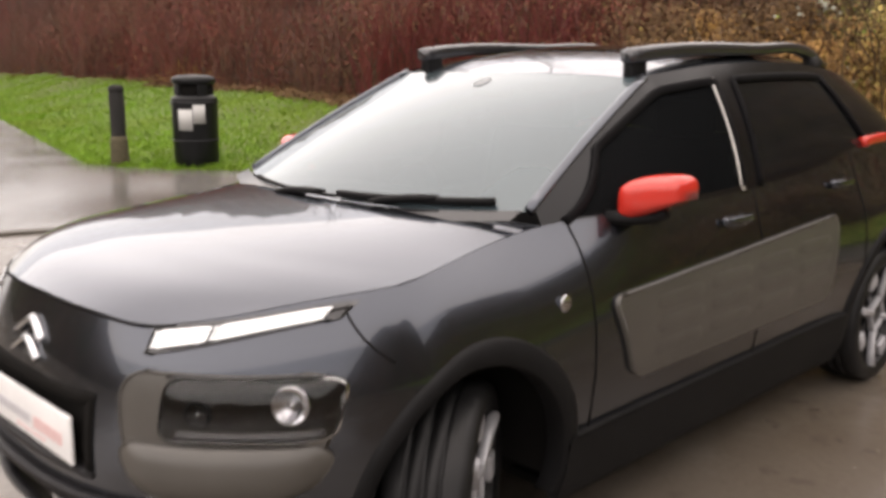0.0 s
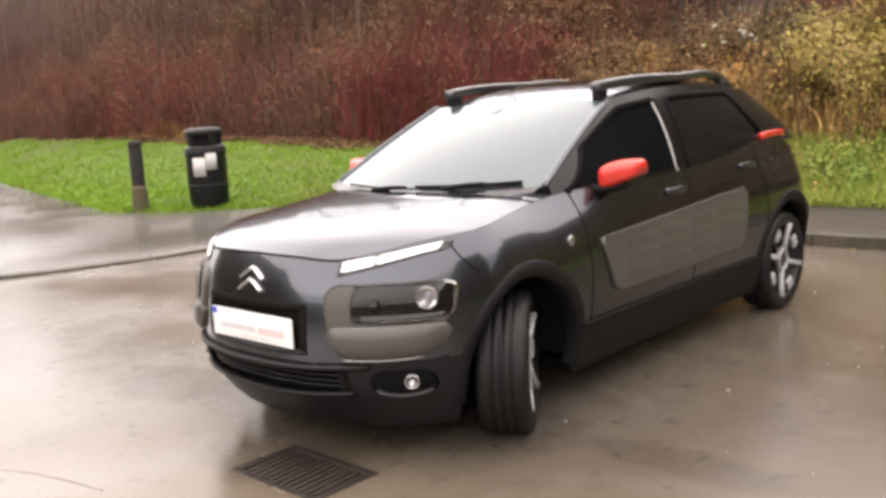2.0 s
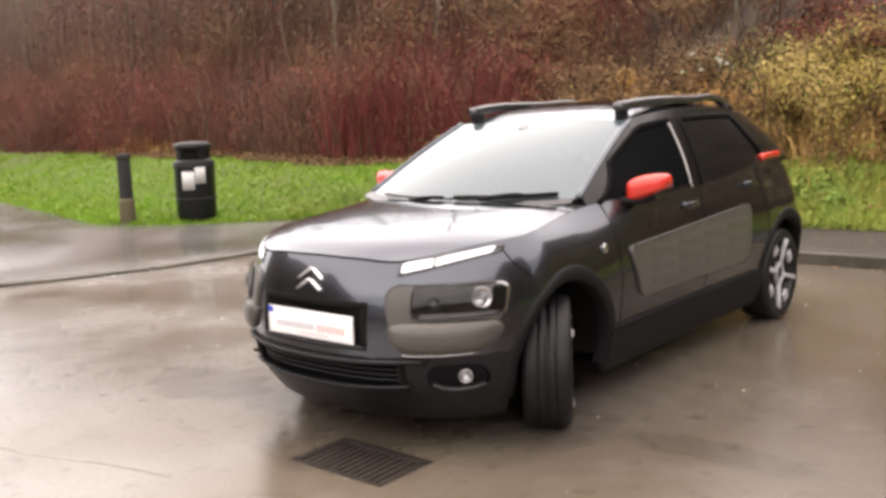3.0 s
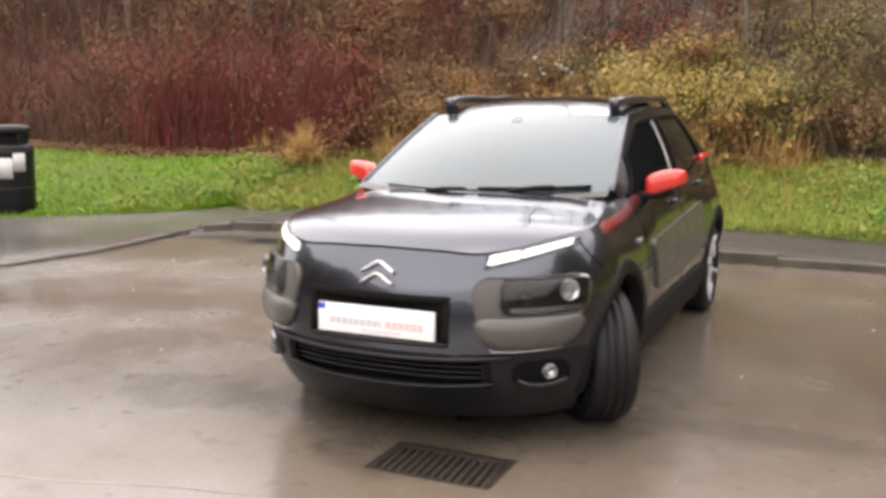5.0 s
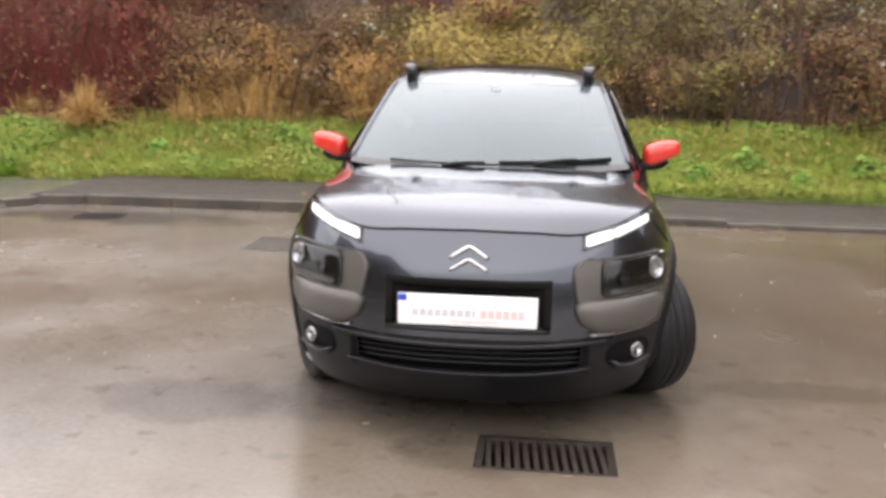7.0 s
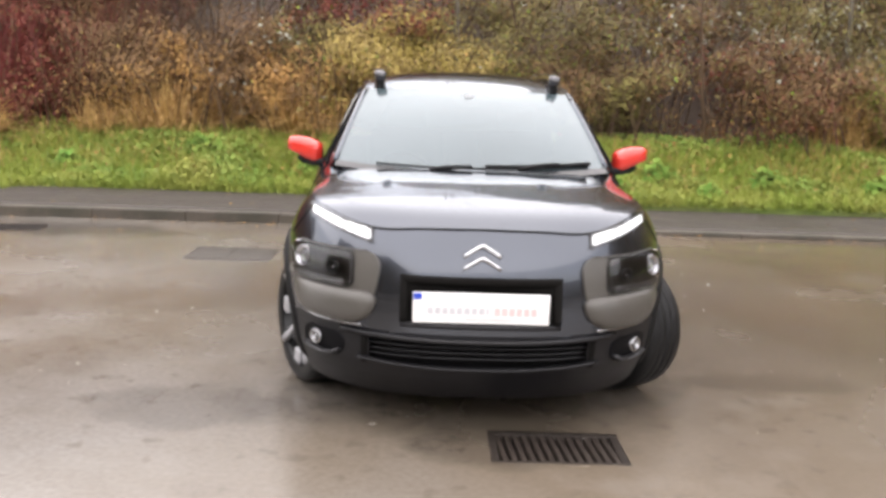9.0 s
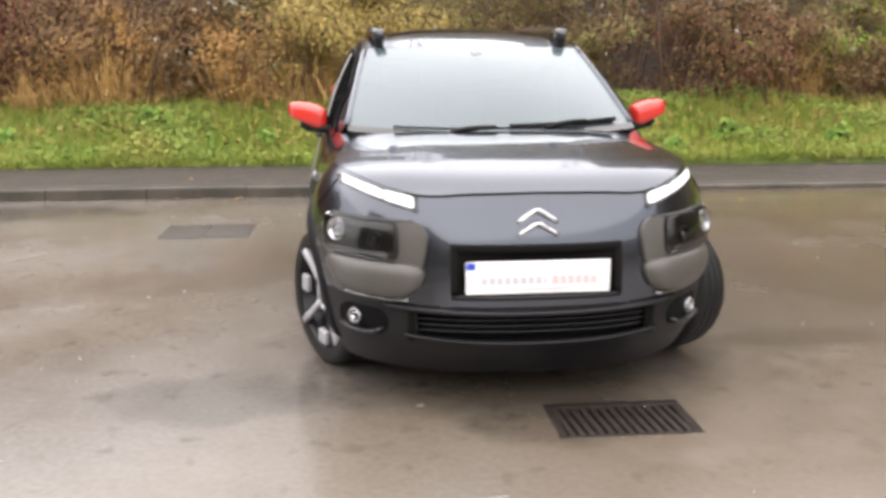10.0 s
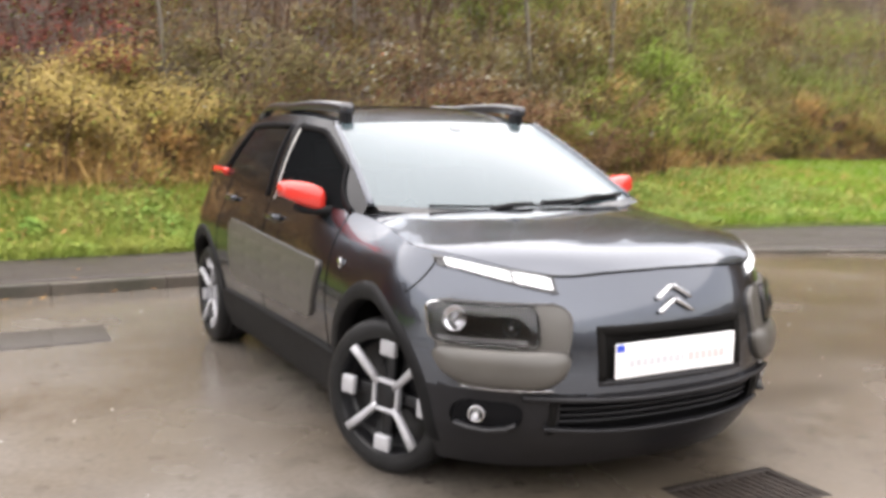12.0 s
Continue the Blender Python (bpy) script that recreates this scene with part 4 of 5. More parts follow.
# lower intake: hollow, slats and two lips
grid_part("intake_back", lambda x, z: front(x, z) + Vector((0, 0.055, 0)), lin(-0.52, 0.52, 24), lin(0.25, 0.43, 5), PLASTIC, car)
for z in (0.322, 0.345, 0.368):
    part("intake_slat", strip([front(x, z) + Vector((0, 0.034, 0)) for x in lin(-0.445, 0.445, 20)], 0.03, 0.010), BUMPER, car)
part("bumper_lip", strip([front(x, 0.402 + 0.012 * (x / 0.55) ** 2) + Vector((0, -0.008, 0)) for x in lin(-0.54, 0.54, 30)], 0.035, 0.018), BUMPER, car, "satin dark bumper lip")
part("bumper_lip", strip([front(x, 0.284 + 0.02 * (x / 0.47) ** 2) + Vector((0, -0.008, 0)) for x in lin(-0.47, 0.47, 30)], 0.03, 0.014), BUMPER, car, "satin dark bumper lip")
# undertray
bm = bmesh.new()
box(bm, -0.56, 0.56, -0.36, 3.1, 0.19, 0.23)
box(bm, -0.68, 0.68, 0.44, 2.15, 0.165, 0.185)
part("undertray", bm, PIT, car, "", False)

# mirror mount behind the glass, top centre
part("sensor_patch", patch(screen, -0.045, 0.045, 0.84, 0.92, 0.035, 0.002, 0.004, 10, 8), SENSOR, car, "grey mirror mount at the top of the glass")

# wipers
for x0, x1, v0, v1, joint in ((0.06, 0.58, 0.028, 0.036, 0.5), (-0.46, 0.06, 0.004, 0.012, 0.68)):
    pts = [screen((x0 + (x1 - x0) * t) / 0.66, v0 + (v1 - v0) * t) + Vector((0, -0.010, 0.012)) for t in lin(0, 1, 14)]
    blade = part("wiper_blade", strip(pts, 0.024 if x0 > 0 else 0.016, 0.020 if x0 > 0 else 0.010), PLASTIC, car, "black wiper blade")
    m = x0 + (x1 - x0) * joint
    pts = [screen((m + d) / 0.66, v + k) + Vector((0, -0.014, 0.018)) for d, v, k in ((-0.10, v0, -0.03), (-0.04, v0, -0.008), (0.03, v0, 0.004), (0.10, v0, 0.012))]
    part("wiper_arm", strip(pts, 0.034, lambda t: 0.012 + 0.010 * math.sin(math.pi * t)), PLASTIC, blade)

# cabin
bm = bmesh.new()
box(bm, -0.66, 0.66, 0.42, 0.74, 0.62, 0.94, 0.05)
part("dashboard", bm, CABIN, car)
bm = bmesh.new()
box(bm, -0.70, 0.70, 0.45, 3.0, 0.25, 0.30)
part("cabin_floor", bm, CABIN, car, "", False)
for x in (-0.34, 0.34):
    bm = bmesh.new()
    box(bm, x - 0.24, x + 0.24, 1.02, 1.50, 0.42, 0.62, 0.06)
    box(bm, x - 0.23, x + 0.23, 1.46, 1.62, 0.58, 1.12, 0.06, pose(0, 1.5, 0.6, -14, 0, 0) @ pose(0, -1.5, -0.6))
    seat = part("front_seat", bm, CABIN, car, "dark fabric front seat")
    bm = bmesh.new()
    box(bm, x - 0.12, x + 0.12, 1.66, 1.74, 1.10, 1.25, 0.03)
    part("headrest", bm, CABIN, seat)
bm = bmesh.new()
box(bm, -0.60, 0.60, 1.95, 2.55, 0.42, 0.62, 0.06)
box(bm, -0.60, 0.60, 2.45, 2.60, 0.58, 1.05, 0.06)
part("rear_bench", bm, CABIN, car)
bm = bmesh.new()
box(bm, -0.09, 0.09, 0.93, 0.97, 1.255, 1.31, 0.015)
part("interior_mirror", bm, CABIN, car)
bm = bmesh.new()
rings = []
for i in range(28):
    a = 2 * math.pi * i / 28
    rings.append([bm.verts.new(((0.18 + 0.015 * math.cos(b)) * math.cos(a), (0.18 + 0.015 * math.cos(b)) * math.sin(a), 0.015 * math.sin(b))) for b in [k * math.pi / 3 for k in range(6)]])
for i in range(28):
    a, b = rings[i], rings[(i + 1) % 28]
    for k in range(6):
        bm.faces.new((a[k], a[(k + 1) % 6], b[(k + 1) % 6], b[k]))
box(bm, -0.17, 0.17, -0.03, 0.03, -0.015, 0.01, 0.005)
bmesh.ops.transform(bm, matrix=pose(-0.35, 0.84, 0.84, 62, 0, 0), verts=bm.verts[:])
part("steering_wheel", bm, CABIN, car)


# wheels: built about the y axis-less hub, outer face towards +x
def wheel(m, label=""):
    hub = child(new("wheel"), car)
    hub.empty_display_size = 0.05
    hub.matrix_local = m
    turn = pose(0, 0, 0, 0, 90, 0)
    tyre = bmesh.new()
    R, G = TYRE_R, TYRE_R - 0.007
    prof = [(0.224, -0.10), (0.245, -0.107), (0.268, -0.107), (R - 0.012, -0.098), (R - 0.002, -0.082), (R, -0.05)]
    prof = prof + [(R, -0.046), (G, -0.044), (G, -0.037), (R, -0.035), (R, -0.008), (G, -0.006), (G, 0.006), (R, 0.008)]
    prof = prof + [(R, 0.035), (G, 0.037), (G, 0.044), (R, 0.046)] + [(r, -x) for r, x in reversed(prof[:6])]
    n = 72
    rings = [[tyre.verts.new((r * math.cos(2 * math.pi * i / n), r * math.sin(2 * math.pi * i / n), x)) for i in range(n)] for r, x in prof]
    for a, b in zip(rings, rings[1:]):
        for i in range(n):
            tyre.faces.new((a[i], a[(i + 1) % n], b[(i + 1) % n], b[i]))
    bmesh.ops.transform(tyre, matrix=turn, verts=tyre.verts[:])
    part("tyre", tyre, RUBBER, hub, "wet black tyre")
    rim = lathe(bmesh.new(), [(0.0001, 0.03), (0.05, 0.035), (0.12, 0.03), (0.195, 0.028), (0.216, 0.05), (0.222, 0.092), (0.234, 0.104), (0.238, 0.096), (0.230, -0.09)], 56, turn)
    part("rim", rim, RIM_BLACK, hub, "gloss black alloy rim with silver spokes")
    for k in range(4):
        a = radians(45 + 90 * k)
        rot = turn @ pose(0, 0, 0, 0, 0, math.degrees(a))
        bm = bmesh.new()
        pts = [Vector((0.058, 0, 0.080)), Vector((0.11, 0.0, 0.084)), Vector((0.17, 0.0, 0.091)), Vector((0.228, 0.0, 0.101))]
        sp = strip(pts, lambda t: 0.023 + 0.011 * t, 0.03, Vector((0, 0, 1)))
        bmesh.ops.transform(sp, matrix=rot, verts=sp.verts[:])
        part("spoke", sp, RIM_SILVER, hub)
        rot = turn @ pose(0, 0, 0, 0, 0, math.degrees(a) + 45)
        bm = box(bmesh.new(), 0.156, 0.218, -0.038, 0.036, 0.070, 0.096, 0.008, rot)
        part("spoke_pad", bm, RIM_SILVER, hub)
        bm = box(bmesh.new(), 0.048, 0.064, -0.062, 0.062, 0.062, 0.092, 0.006, rot)
        part("hub_frame", bm, RIM_SILVER, hub)
        bm = box(bmesh.new(), 0.06, 0.155, -0.022, 0.022, 0.035, 0.066, 0.006, rot)
        part("dark_spoke", bm, RIM_BLACK, hub)
    bm = box(bmesh.new(), -0.05, 0.05, -0.05, 0.05, 0.05, 0.082, 0.012, turn)
    part("hub_cap", bm, RIM_BLACK, hub)
    return hub


STEER = 22.0
wheel(pose(0.70, 0.02, TYRE_R, 0, 0, STEER + 11))
wheel(pose(-0.70, 0.01, TYRE_R, 0, 0, STEER + 4) @ pose(0, 0, 0, -5, 0, 180))
wheel(pose(0.735, WHEELBASE, TYRE_R, 30, 0, 0))
wheel(pose(-0.735, WHEELBASE, TYRE_R, 10, 0, 180))


# ---- drain, cover, bin, post ----
drain = thing("drain_grate", "rusty iron road drain grate in wet tarmac", "drain", at=((GX0 + GX1) / 2, (GY0 + GY1) / 2, 0))
hx, hy = (GX1 - GX0) / 2, (GY1 - GY0) / 2
bm = bmesh.new()
box(bm, -hx, hx, -hy, hy, -0.35, -0.33)
for a in (-1, 1):
    box(bm, a * hx - 0.004, a * hx + 0.004, -hy, hy, -0.35, -0.004)
    box(bm, -hx, hx, a * hy - 0.004, a * hy + 0.004, -0.35, -0.004)
part("pit", bm, PIT, drain, "", False)
for a in (-1, 1):
    bm = box(bmesh.new(), -hx, hx, a * (hy - 0.016) - 0.016, a * (hy - 0.016) + 0.016, -0.06, -0.002, 0.003)
    part("frame_bar", bm, IRON, drain)
    bm = box(bmesh.new(), a * (hx - 0.016) - 0.016, a * (hx - 0.016) + 0.016, -hy + 0.033, hy - 0.033, -0.06, -0.002, 0.003)
    part("frame_bar", bm, IRON, drain)
for i in range(13):
    x = -hx + 0.03 + (2 * hx - 0.06) * (i + 0.5) / 13
    bm = box(bmesh.new(), -0.010, 0.010, -hy + 0.03, hy - 0.03, -0.055, -0.006, 0.003, pose(x, 0, 0, 0, 0, 4))
    part("grate_bar", bm, RUST, drain)

cover = thing("access_cover", "worn rectangular steel access cover flush with the road", "manhole cover", at=(-1.75, 3.09, 0))
bm = box(bmesh.new(), -0.33, 0.33, -0.27, 0.27, -0.02, 0.004, 0.002)
part("frame", bm, COVER_M, cover)
for a in (-1, 1):
    part("lid", box(bmesh.new(), a * 0.155 - 0.15, a * 0.155 + 0.15, -0.245, 0.245, 0.0, 0.008, 0.002), COVER_M, cover)

gully = thing("gully_grate", "small dark iron gully grate by the kerb", "drain", at=(-3.87, 4.08, 0), turn=8)
part("surround", box(bmesh.new(), -0.22, 0.22, -0.15, 0.15, -0.03, 0.003, 0.002), PIT, gully)
for a in (-1, 1):
    part("frame_bar", box(bmesh.new(), -0.22, 0.22, a * 0.14 - 0.012, a * 0.14 + 0.012, -0.02, 0.008, 0.002), IRON, gully)
    part("frame_bar", box(bmesh.new(), a * 0.208 - 0.012, a * 0.208 + 0.012, -0.127, 0.127, -0.02, 0.008, 0.002), IRON, gully)
for k in range(8):
    x = -0.17 + 0.34 * k / 7
    part("grate_bar", box(bmesh.new(), x - 0.010, x + 0.010, -0.127, 0.127, -0.02, 0.007, 0.002), IRON, gully)

bin_ob = thing("litter_bin", "black round plastic litter bin with two white notices", "litter bin", at=(-7.62, 4.10, 0.10), turn=42)
part("body", lathe(bmesh.new(), [(0.235, 0.0), (0.25, 0.02), (0.25, 0.10), (0.258, 0.11), (0.265, 0.72), (0.272, 0.74), (0.272, 0.77), (0.255, 0.78)], 40), BIN_BLACK, bin_ob)
part("band", lathe(bmesh.new(), [(0.268, 0.30), (0.272, 0.305), (0.272, 0.325), (0.268, 0.33)], 40), BIN_BLACK, bin_ob)
part("shoulder", lathe(bmesh.new(), [(0.268, 0.775), (0.262, 0.80), (0.225, 0.835), (0.215, 0.84)], 40), BIN_BLACK, bin_ob)
part("neck", lathe(bmesh.new(), [(0.205, 0.83), (0.20, 0.86), (0.20, 0.97)], 32), PIT, bin_ob, "dark opening under the hood")
for k in range(4):
    part("pillar", box(bmesh.new(), 0.19, 0.225, -0.06, 0.06, 0.82, 0.98, 0.01, pose(0, 0, 0, 0, 0, 45 + 90 * k)), BIN_BLACK, bin_ob)
part("hood", lathe(bmesh.new(), [(0.225, 0.965), (0.252, 0.975), (0.252, 1.015), (0.24, 1.04), (0.18, 1.062), (0.0001, 1.072)], 40), BIN_BLACK, bin_ob)
for az, z0, z1, w in ((-97, 0.44, 0.68, 0.17), (-62, 0.52, 0.74, 0.14)):
    bm = bmesh.new()
    rows = []
    for i in range(7):
        a = radians(az) + (i / 6 - 0.5) * w / 0.268
        rows.append([bm.verts.new((0.2695 * math.cos(a), 0.2695 * math.sin(a), z)) for z in (z0, z1)] + [bm.verts.new((0.264 * math.cos(a), 0.264 * math.sin(a), z)) for z in (z1, z0)])
    for a, b in zip(rows, rows[1:]):
        for k in range(4):
            bm.faces.new((a[k], a[(k + 1) % 4], b[(k + 1) % 4], b[k]))
    part("notice", bm, PAPER, bin_ob, "white paper notice")

post = thing("bollard", "short dark timber bollard at the lawn's edge", "bollard", at=(-8.28, 3.46, 0.09))
part("shaft", lathe(bmesh.new(), [(0.085, 0.0), (0.088, 0.25), (0.088, 0.84), (0.082, 0.86), (0.082, 0.875), (0.09, 0.885), (0.088, 0.93), (0.06, 0.955), (0.0001, 0.96)], 20), POST_M, post)
part("base", lathe(bmesh.new(), [(0.12, -0.05), (0.108, 0.10), (0.098, 0.30), (0.091, 0.36)], 20), LICHEN, post, "mossy foot")


# ---- planting ----
rng = np.random.RandomState(7)
LX, LY = np.arange(-64, 70, 0.4), np.arange(2, 56, 0.4)
LAND = np.array([[land(float(x), float(y)) for y in LY] for x in LX])


def ground_at(x, y):
    """Bank height for whole arrays."""
    i = np.clip((x - LX[0]) / 0.4, 0, len(LX) - 1.001)
    j = np.clip((y - LY[0]) / 0.4, 0, len(LY) - 1.001)
    a, b = i.astype(int), j.astype(int)
    u, v = i - a, j - b
    return (LAND[a, b] * (1 - u) + LAND[a + 1, b] * u) * (1 - v) + (LAND[a, b + 1] * (1 - u) + LAND[a + 1, b + 1] * u) * v


def hedge_at(x):
    l = np.maximum(0.0, -6 - x)
    return 8.1 + 0.32 * np.sin(0.9 * x + 0.6) + 0.2 * np.sin(2.3 * x) + 0.09 * l + 0.8 * np.clip(x - 7.5, 0.0, 7.5)


def verge_at(x):
    return np.array([verge_front(float(q)) for q in x])


def quick_mesh(name, V, Fc, mat):
    """A mesh from arrays: V (n, 3), Fc (m, 3 or 4)."""
    me = bpy.data.meshes.new(name)
    m, k = Fc.shape
    me.vertices.add(len(V))
    me.vertices.foreach_set("co", np.ascontiguousarray(V, dtype=np.float32).ravel())
    me.loops.add(m * k)
    me.loops.foreach_set("vertex_index", np.ascontiguousarray(Fc, dtype=np.int32).ravel())
    me.polygons.add(m)
    me.polygons.foreach_set("loop_start", np.arange(0, m * k, k, dtype=np.int32))
    me.materials.append(mat)
    me.update(calc_edges=True)
    return me


def planted(name, V, Fc, mat, label="", category="", parent=None):
    ob = new(name, quick_mesh(name, V, Fc, mat))
    return child(ob, parent, label) if parent else tagged(ob, label, category, kind="stuff")


def blade_mesh(x, y, z, height, width_, lean, droop=0.0):
    """Bent tapering blades, two quads each (the tip is a narrow quad)."""
    n = len(x)
    h = height * (0.5 + rng.rand(n))
    a, b = rng.rand(n) * 2 * np.pi, rng.rand(n) * 2 * np.pi
    w = width_ * (0.6 + 0.8 * rng.rand(n))
    l = lean * h * rng.rand(n)
    dx, dy, lx, ly = np.cos(a) * w, np.sin(a) * w, np.cos(b) * l, np.sin(b) * l
    V = np.empty((n, 6, 3))
    for k, (t, q, s) in enumerate(((0, 0, 1), (0.62, 0.45, 0.8), (1, 1.3, 0.12))):
        zz = z + h * (t - droop * t * t * (l / (h + 1e-6)))
        V[:, 2 * k] = np.stack((x + lx * q - dx * s, y + ly * q - dy * s, zz), 1)
        V[:, 2 * k + 1] = np.stack((x + lx * q + dx * s, y + ly * q + dy * s, zz), 1)
    base = np.arange(n)[:, None] * 6
    Fc = np.concatenate((base + [0, 1, 3, 2], base + [2, 3, 5, 4]))
    return V.reshape(-1, 3), Fc


def stem_mesh(x, y, z, h, r, lean, arch, wob=0.03, seg=4):
    """Three-sided bent stems."""
    n = len(x)
    b = rng.rand(n) * 2 * np.pi
    l = lean * h * (0.3 + rng.rand(n))
    V = np.empty((n, seg + 1, 3, 3))
    for j in range(seg + 1):
        t = j / seg
        px = x + np.cos(b) * l * t**1.5 + wob * h * (rng.rand(n) - 0.5) * (t > 0)
        py = y + np.sin(b) * l * t**1.5 + wob * h * (rng.rand(n) - 0.5) * (t > 0)
        pz = z + h * (t - arch * t**3)
        rr = r * (1 - 0.75 * t)
        for q in range(3):
            V[:, j, q] = np.stack((px + rr * math.cos(2.1 * q), py + rr * math.sin(2.1 * q), pz), 1)
    base = np.arange(n)[:, None] * 3 * (seg + 1)
    Fc = np.concatenate([base + [3 * j + q, 3 * j + (q + 1) % 3, 3 * j + 3 + (q + 1) % 3, 3 * j + 3 + q] for j in range(seg) for q in range(3)])
    return V.reshape(-1, 3), Fc


def leaf_mesh(C, size, out=None):
    """Small folded leaves of two triangles, facing mostly up and outwards."""
    n = len(C)
    s = (size * (0.45 + 1.1 * rng.rand(n) ** 1.5))[:, None]
    if out is None:
        w = rng.randn(n, 3) * 0.5 + np.array((0.0, -0.35, 0.8))
    else:
        w = rng.randn(n, 3) * 0.32 + out + np.array((0.0, -0.3, 0.55))
    w /= np.linalg.norm(w, axis=1)[:, None]
    d = np.cross(w, rng.randn(n, 3))
    d /= np.linalg.norm(d, axis=1)[:, None]
    u = np.cross(w, d)
    V = np.stack((C - d * s, C + u * s * 0.75 + w * s * 0.18, C + d * s, C - u * s * 0.75 + w * s * 0.18), 1).reshape(-1, 3)
    base = np.arange(n)[:, None] * 4
    return V, np.concatenate((base + [0, 1, 2], base + [0, 2, 3]))


def sprig_mesh(C, size, out):
    """Slim leaves of one triangle, most of them hanging."""
    n = len(C)
    s = (size * (0.5 + 1.0 * rng.rand(n) ** 1.5))[:, None]
    w = rng.randn(n, 3) * 0.3 + out + np.array((0.0, -0.3, 0.6))
    w /= np.linalg.norm(w, axis=1)[:, None]
    d = np.cross(w, rng.randn(n, 3) * 0.6 + np.array((1.0, 0.0, 0.0)))
    d /= np.linalg.norm(d, axis=1)[:, None]
    u = np.cross(w, d)
    V = np.stack((C - d * s, C + d * s * 0.3 + u * s * 0.55, C + d * s * 0.3 - u * s * 0.55), 1).reshape(-1, 3)
    return V, np.arange(3 * n).reshape(n, 3)


def share(x, a, b, c, d):
    """A trapezoid over x: 0 at a, 1 from b to c, 0 at d."""
    return np.clip(np.minimum((x - a) / (b - a), (d - x) / (d - c)), 0, 1)


# lawn and verge
n = 70000
lx = -6.1 - 27 * rng.rand(n) ** 1.6
ly = verge_at(lx) + 0.02 + rng.rand(n) ** 1.2 * (hedge_at(lx) - 0.1 - 0.35 * share(lx, -20, -14, -8, -6) - verge_at(lx))
planted("lawn_grass", *blade_mesh(lx, ly, ground_at(lx, ly) - 0.015, 0.06, 0.006, 1.3), GRASS, "short bright green lawn grass", "grass")
n = 95000
vx = -6.1 + 26 * rng.rand(n)
vy = verge_at(vx) - 0.02 + rng.rand(n) * (hedge_at(vx) + 0.5 - verge_at(vx))
tall = 0.06 + 0.11 * np.clip((8 - vx) / 3, 0.25, 1)
planted("verge_grass", *blade_mesh(vx, vy, ground_at(vx, vy) - 0.015, tall * 0.9, 0.006, 1.7, 0.45), VERGE_GRASS, "long green verge grass", "grass")
n = 42000
bx = 7.0 + 16 * rng.rand(n)
by = verge_at(bx) + 0.02 + rng.rand(n) * (hedge_at(bx) + 0.3 - verge_at(bx))
planted("lawn_grass", *blade_mesh(bx, by, ground_at(bx, by) - 0.015, 0.075, 0.007, 1.3), GRASS, "short bright green lawn grass", "grass")
n = 95000
wx = -7.0 + 17.5 * rng.rand(n)
wy = verge_at(wx) + 0.05 + rng.rand(n) * (hedge_at(wx) + 0.6 - verge_at(wx))
lump = np.array([noise.noise(Vector((float(a) * 0.9, float(b) * 1.4, 5.0))) for a, b in zip(wx, wy)])
keep = lump > -0.15 - 0.4 * rng.rand(n)
wx, wy, lump = wx[keep], wy[keep], lump[keep]
wz = ground_at(wx, wy) + rng.rand(len(wx)) * (0.05 + 0.26 * np.clip(lump + 0.15, 0, 1))
planted("verge_weeds", *leaf_mesh(np.stack((wx, wy, wz), 1), 0.019), WEED, "low leafy green weeds on the verge", "weeds")


n = 5000
sx = -6.5 + 20 * rng.rand(n)
sy = verge_at(sx) + 0.3 + rng.rand(n) ** 0.6 * (hedge_at(sx) + 0.3 - verge_at(sx))
planted("verge_straw", *blade_mesh(sx, sy, ground_at(sx, sy) - 0.015, 0.2, 0.005, 1.3, 0.5), STRAW, "dry stalks among the verge grass", "grass")


# thicket: mounds of bramble on the bank, their make-up changing along it
# tan grass and dead stalks drifting through the foot of the tangle
n = 14000
dx = -5.5 + 21 * rng.rand(n)
dy = hedge_at(dx) + 0.05 + 1.9 * rng.rand(n) ** 1.4
lump = np.array([noise.noise(Vector((float(a) * 0.55, float(b) * 0.5, 11.0))) for a, b in zip(dx, dy)])
keep = lump > 0.15 + 0.25 * (rng.rand(n) - 0.5) + 0.22 * np.clip(dx - 0.3, 0, 1)
dx, dy, lump = dx[keep], dy[keep], lump[keep]
planted("dry_grass", *blade_mesh(dx, dy, ground_at(dx, dy) - 0.02, 0.32 + 0.9 * np.clip(lump, 0, 1), 0.007, 1.1, 0.6), STRAW, "tan dry grass at the foot of the brambles", "dry grass")

def above(z, a, b):
    return np.clip((z - a) / (b - a), 0, 1)


def below(z, a, b):
    return 1 - above(z, a, b)


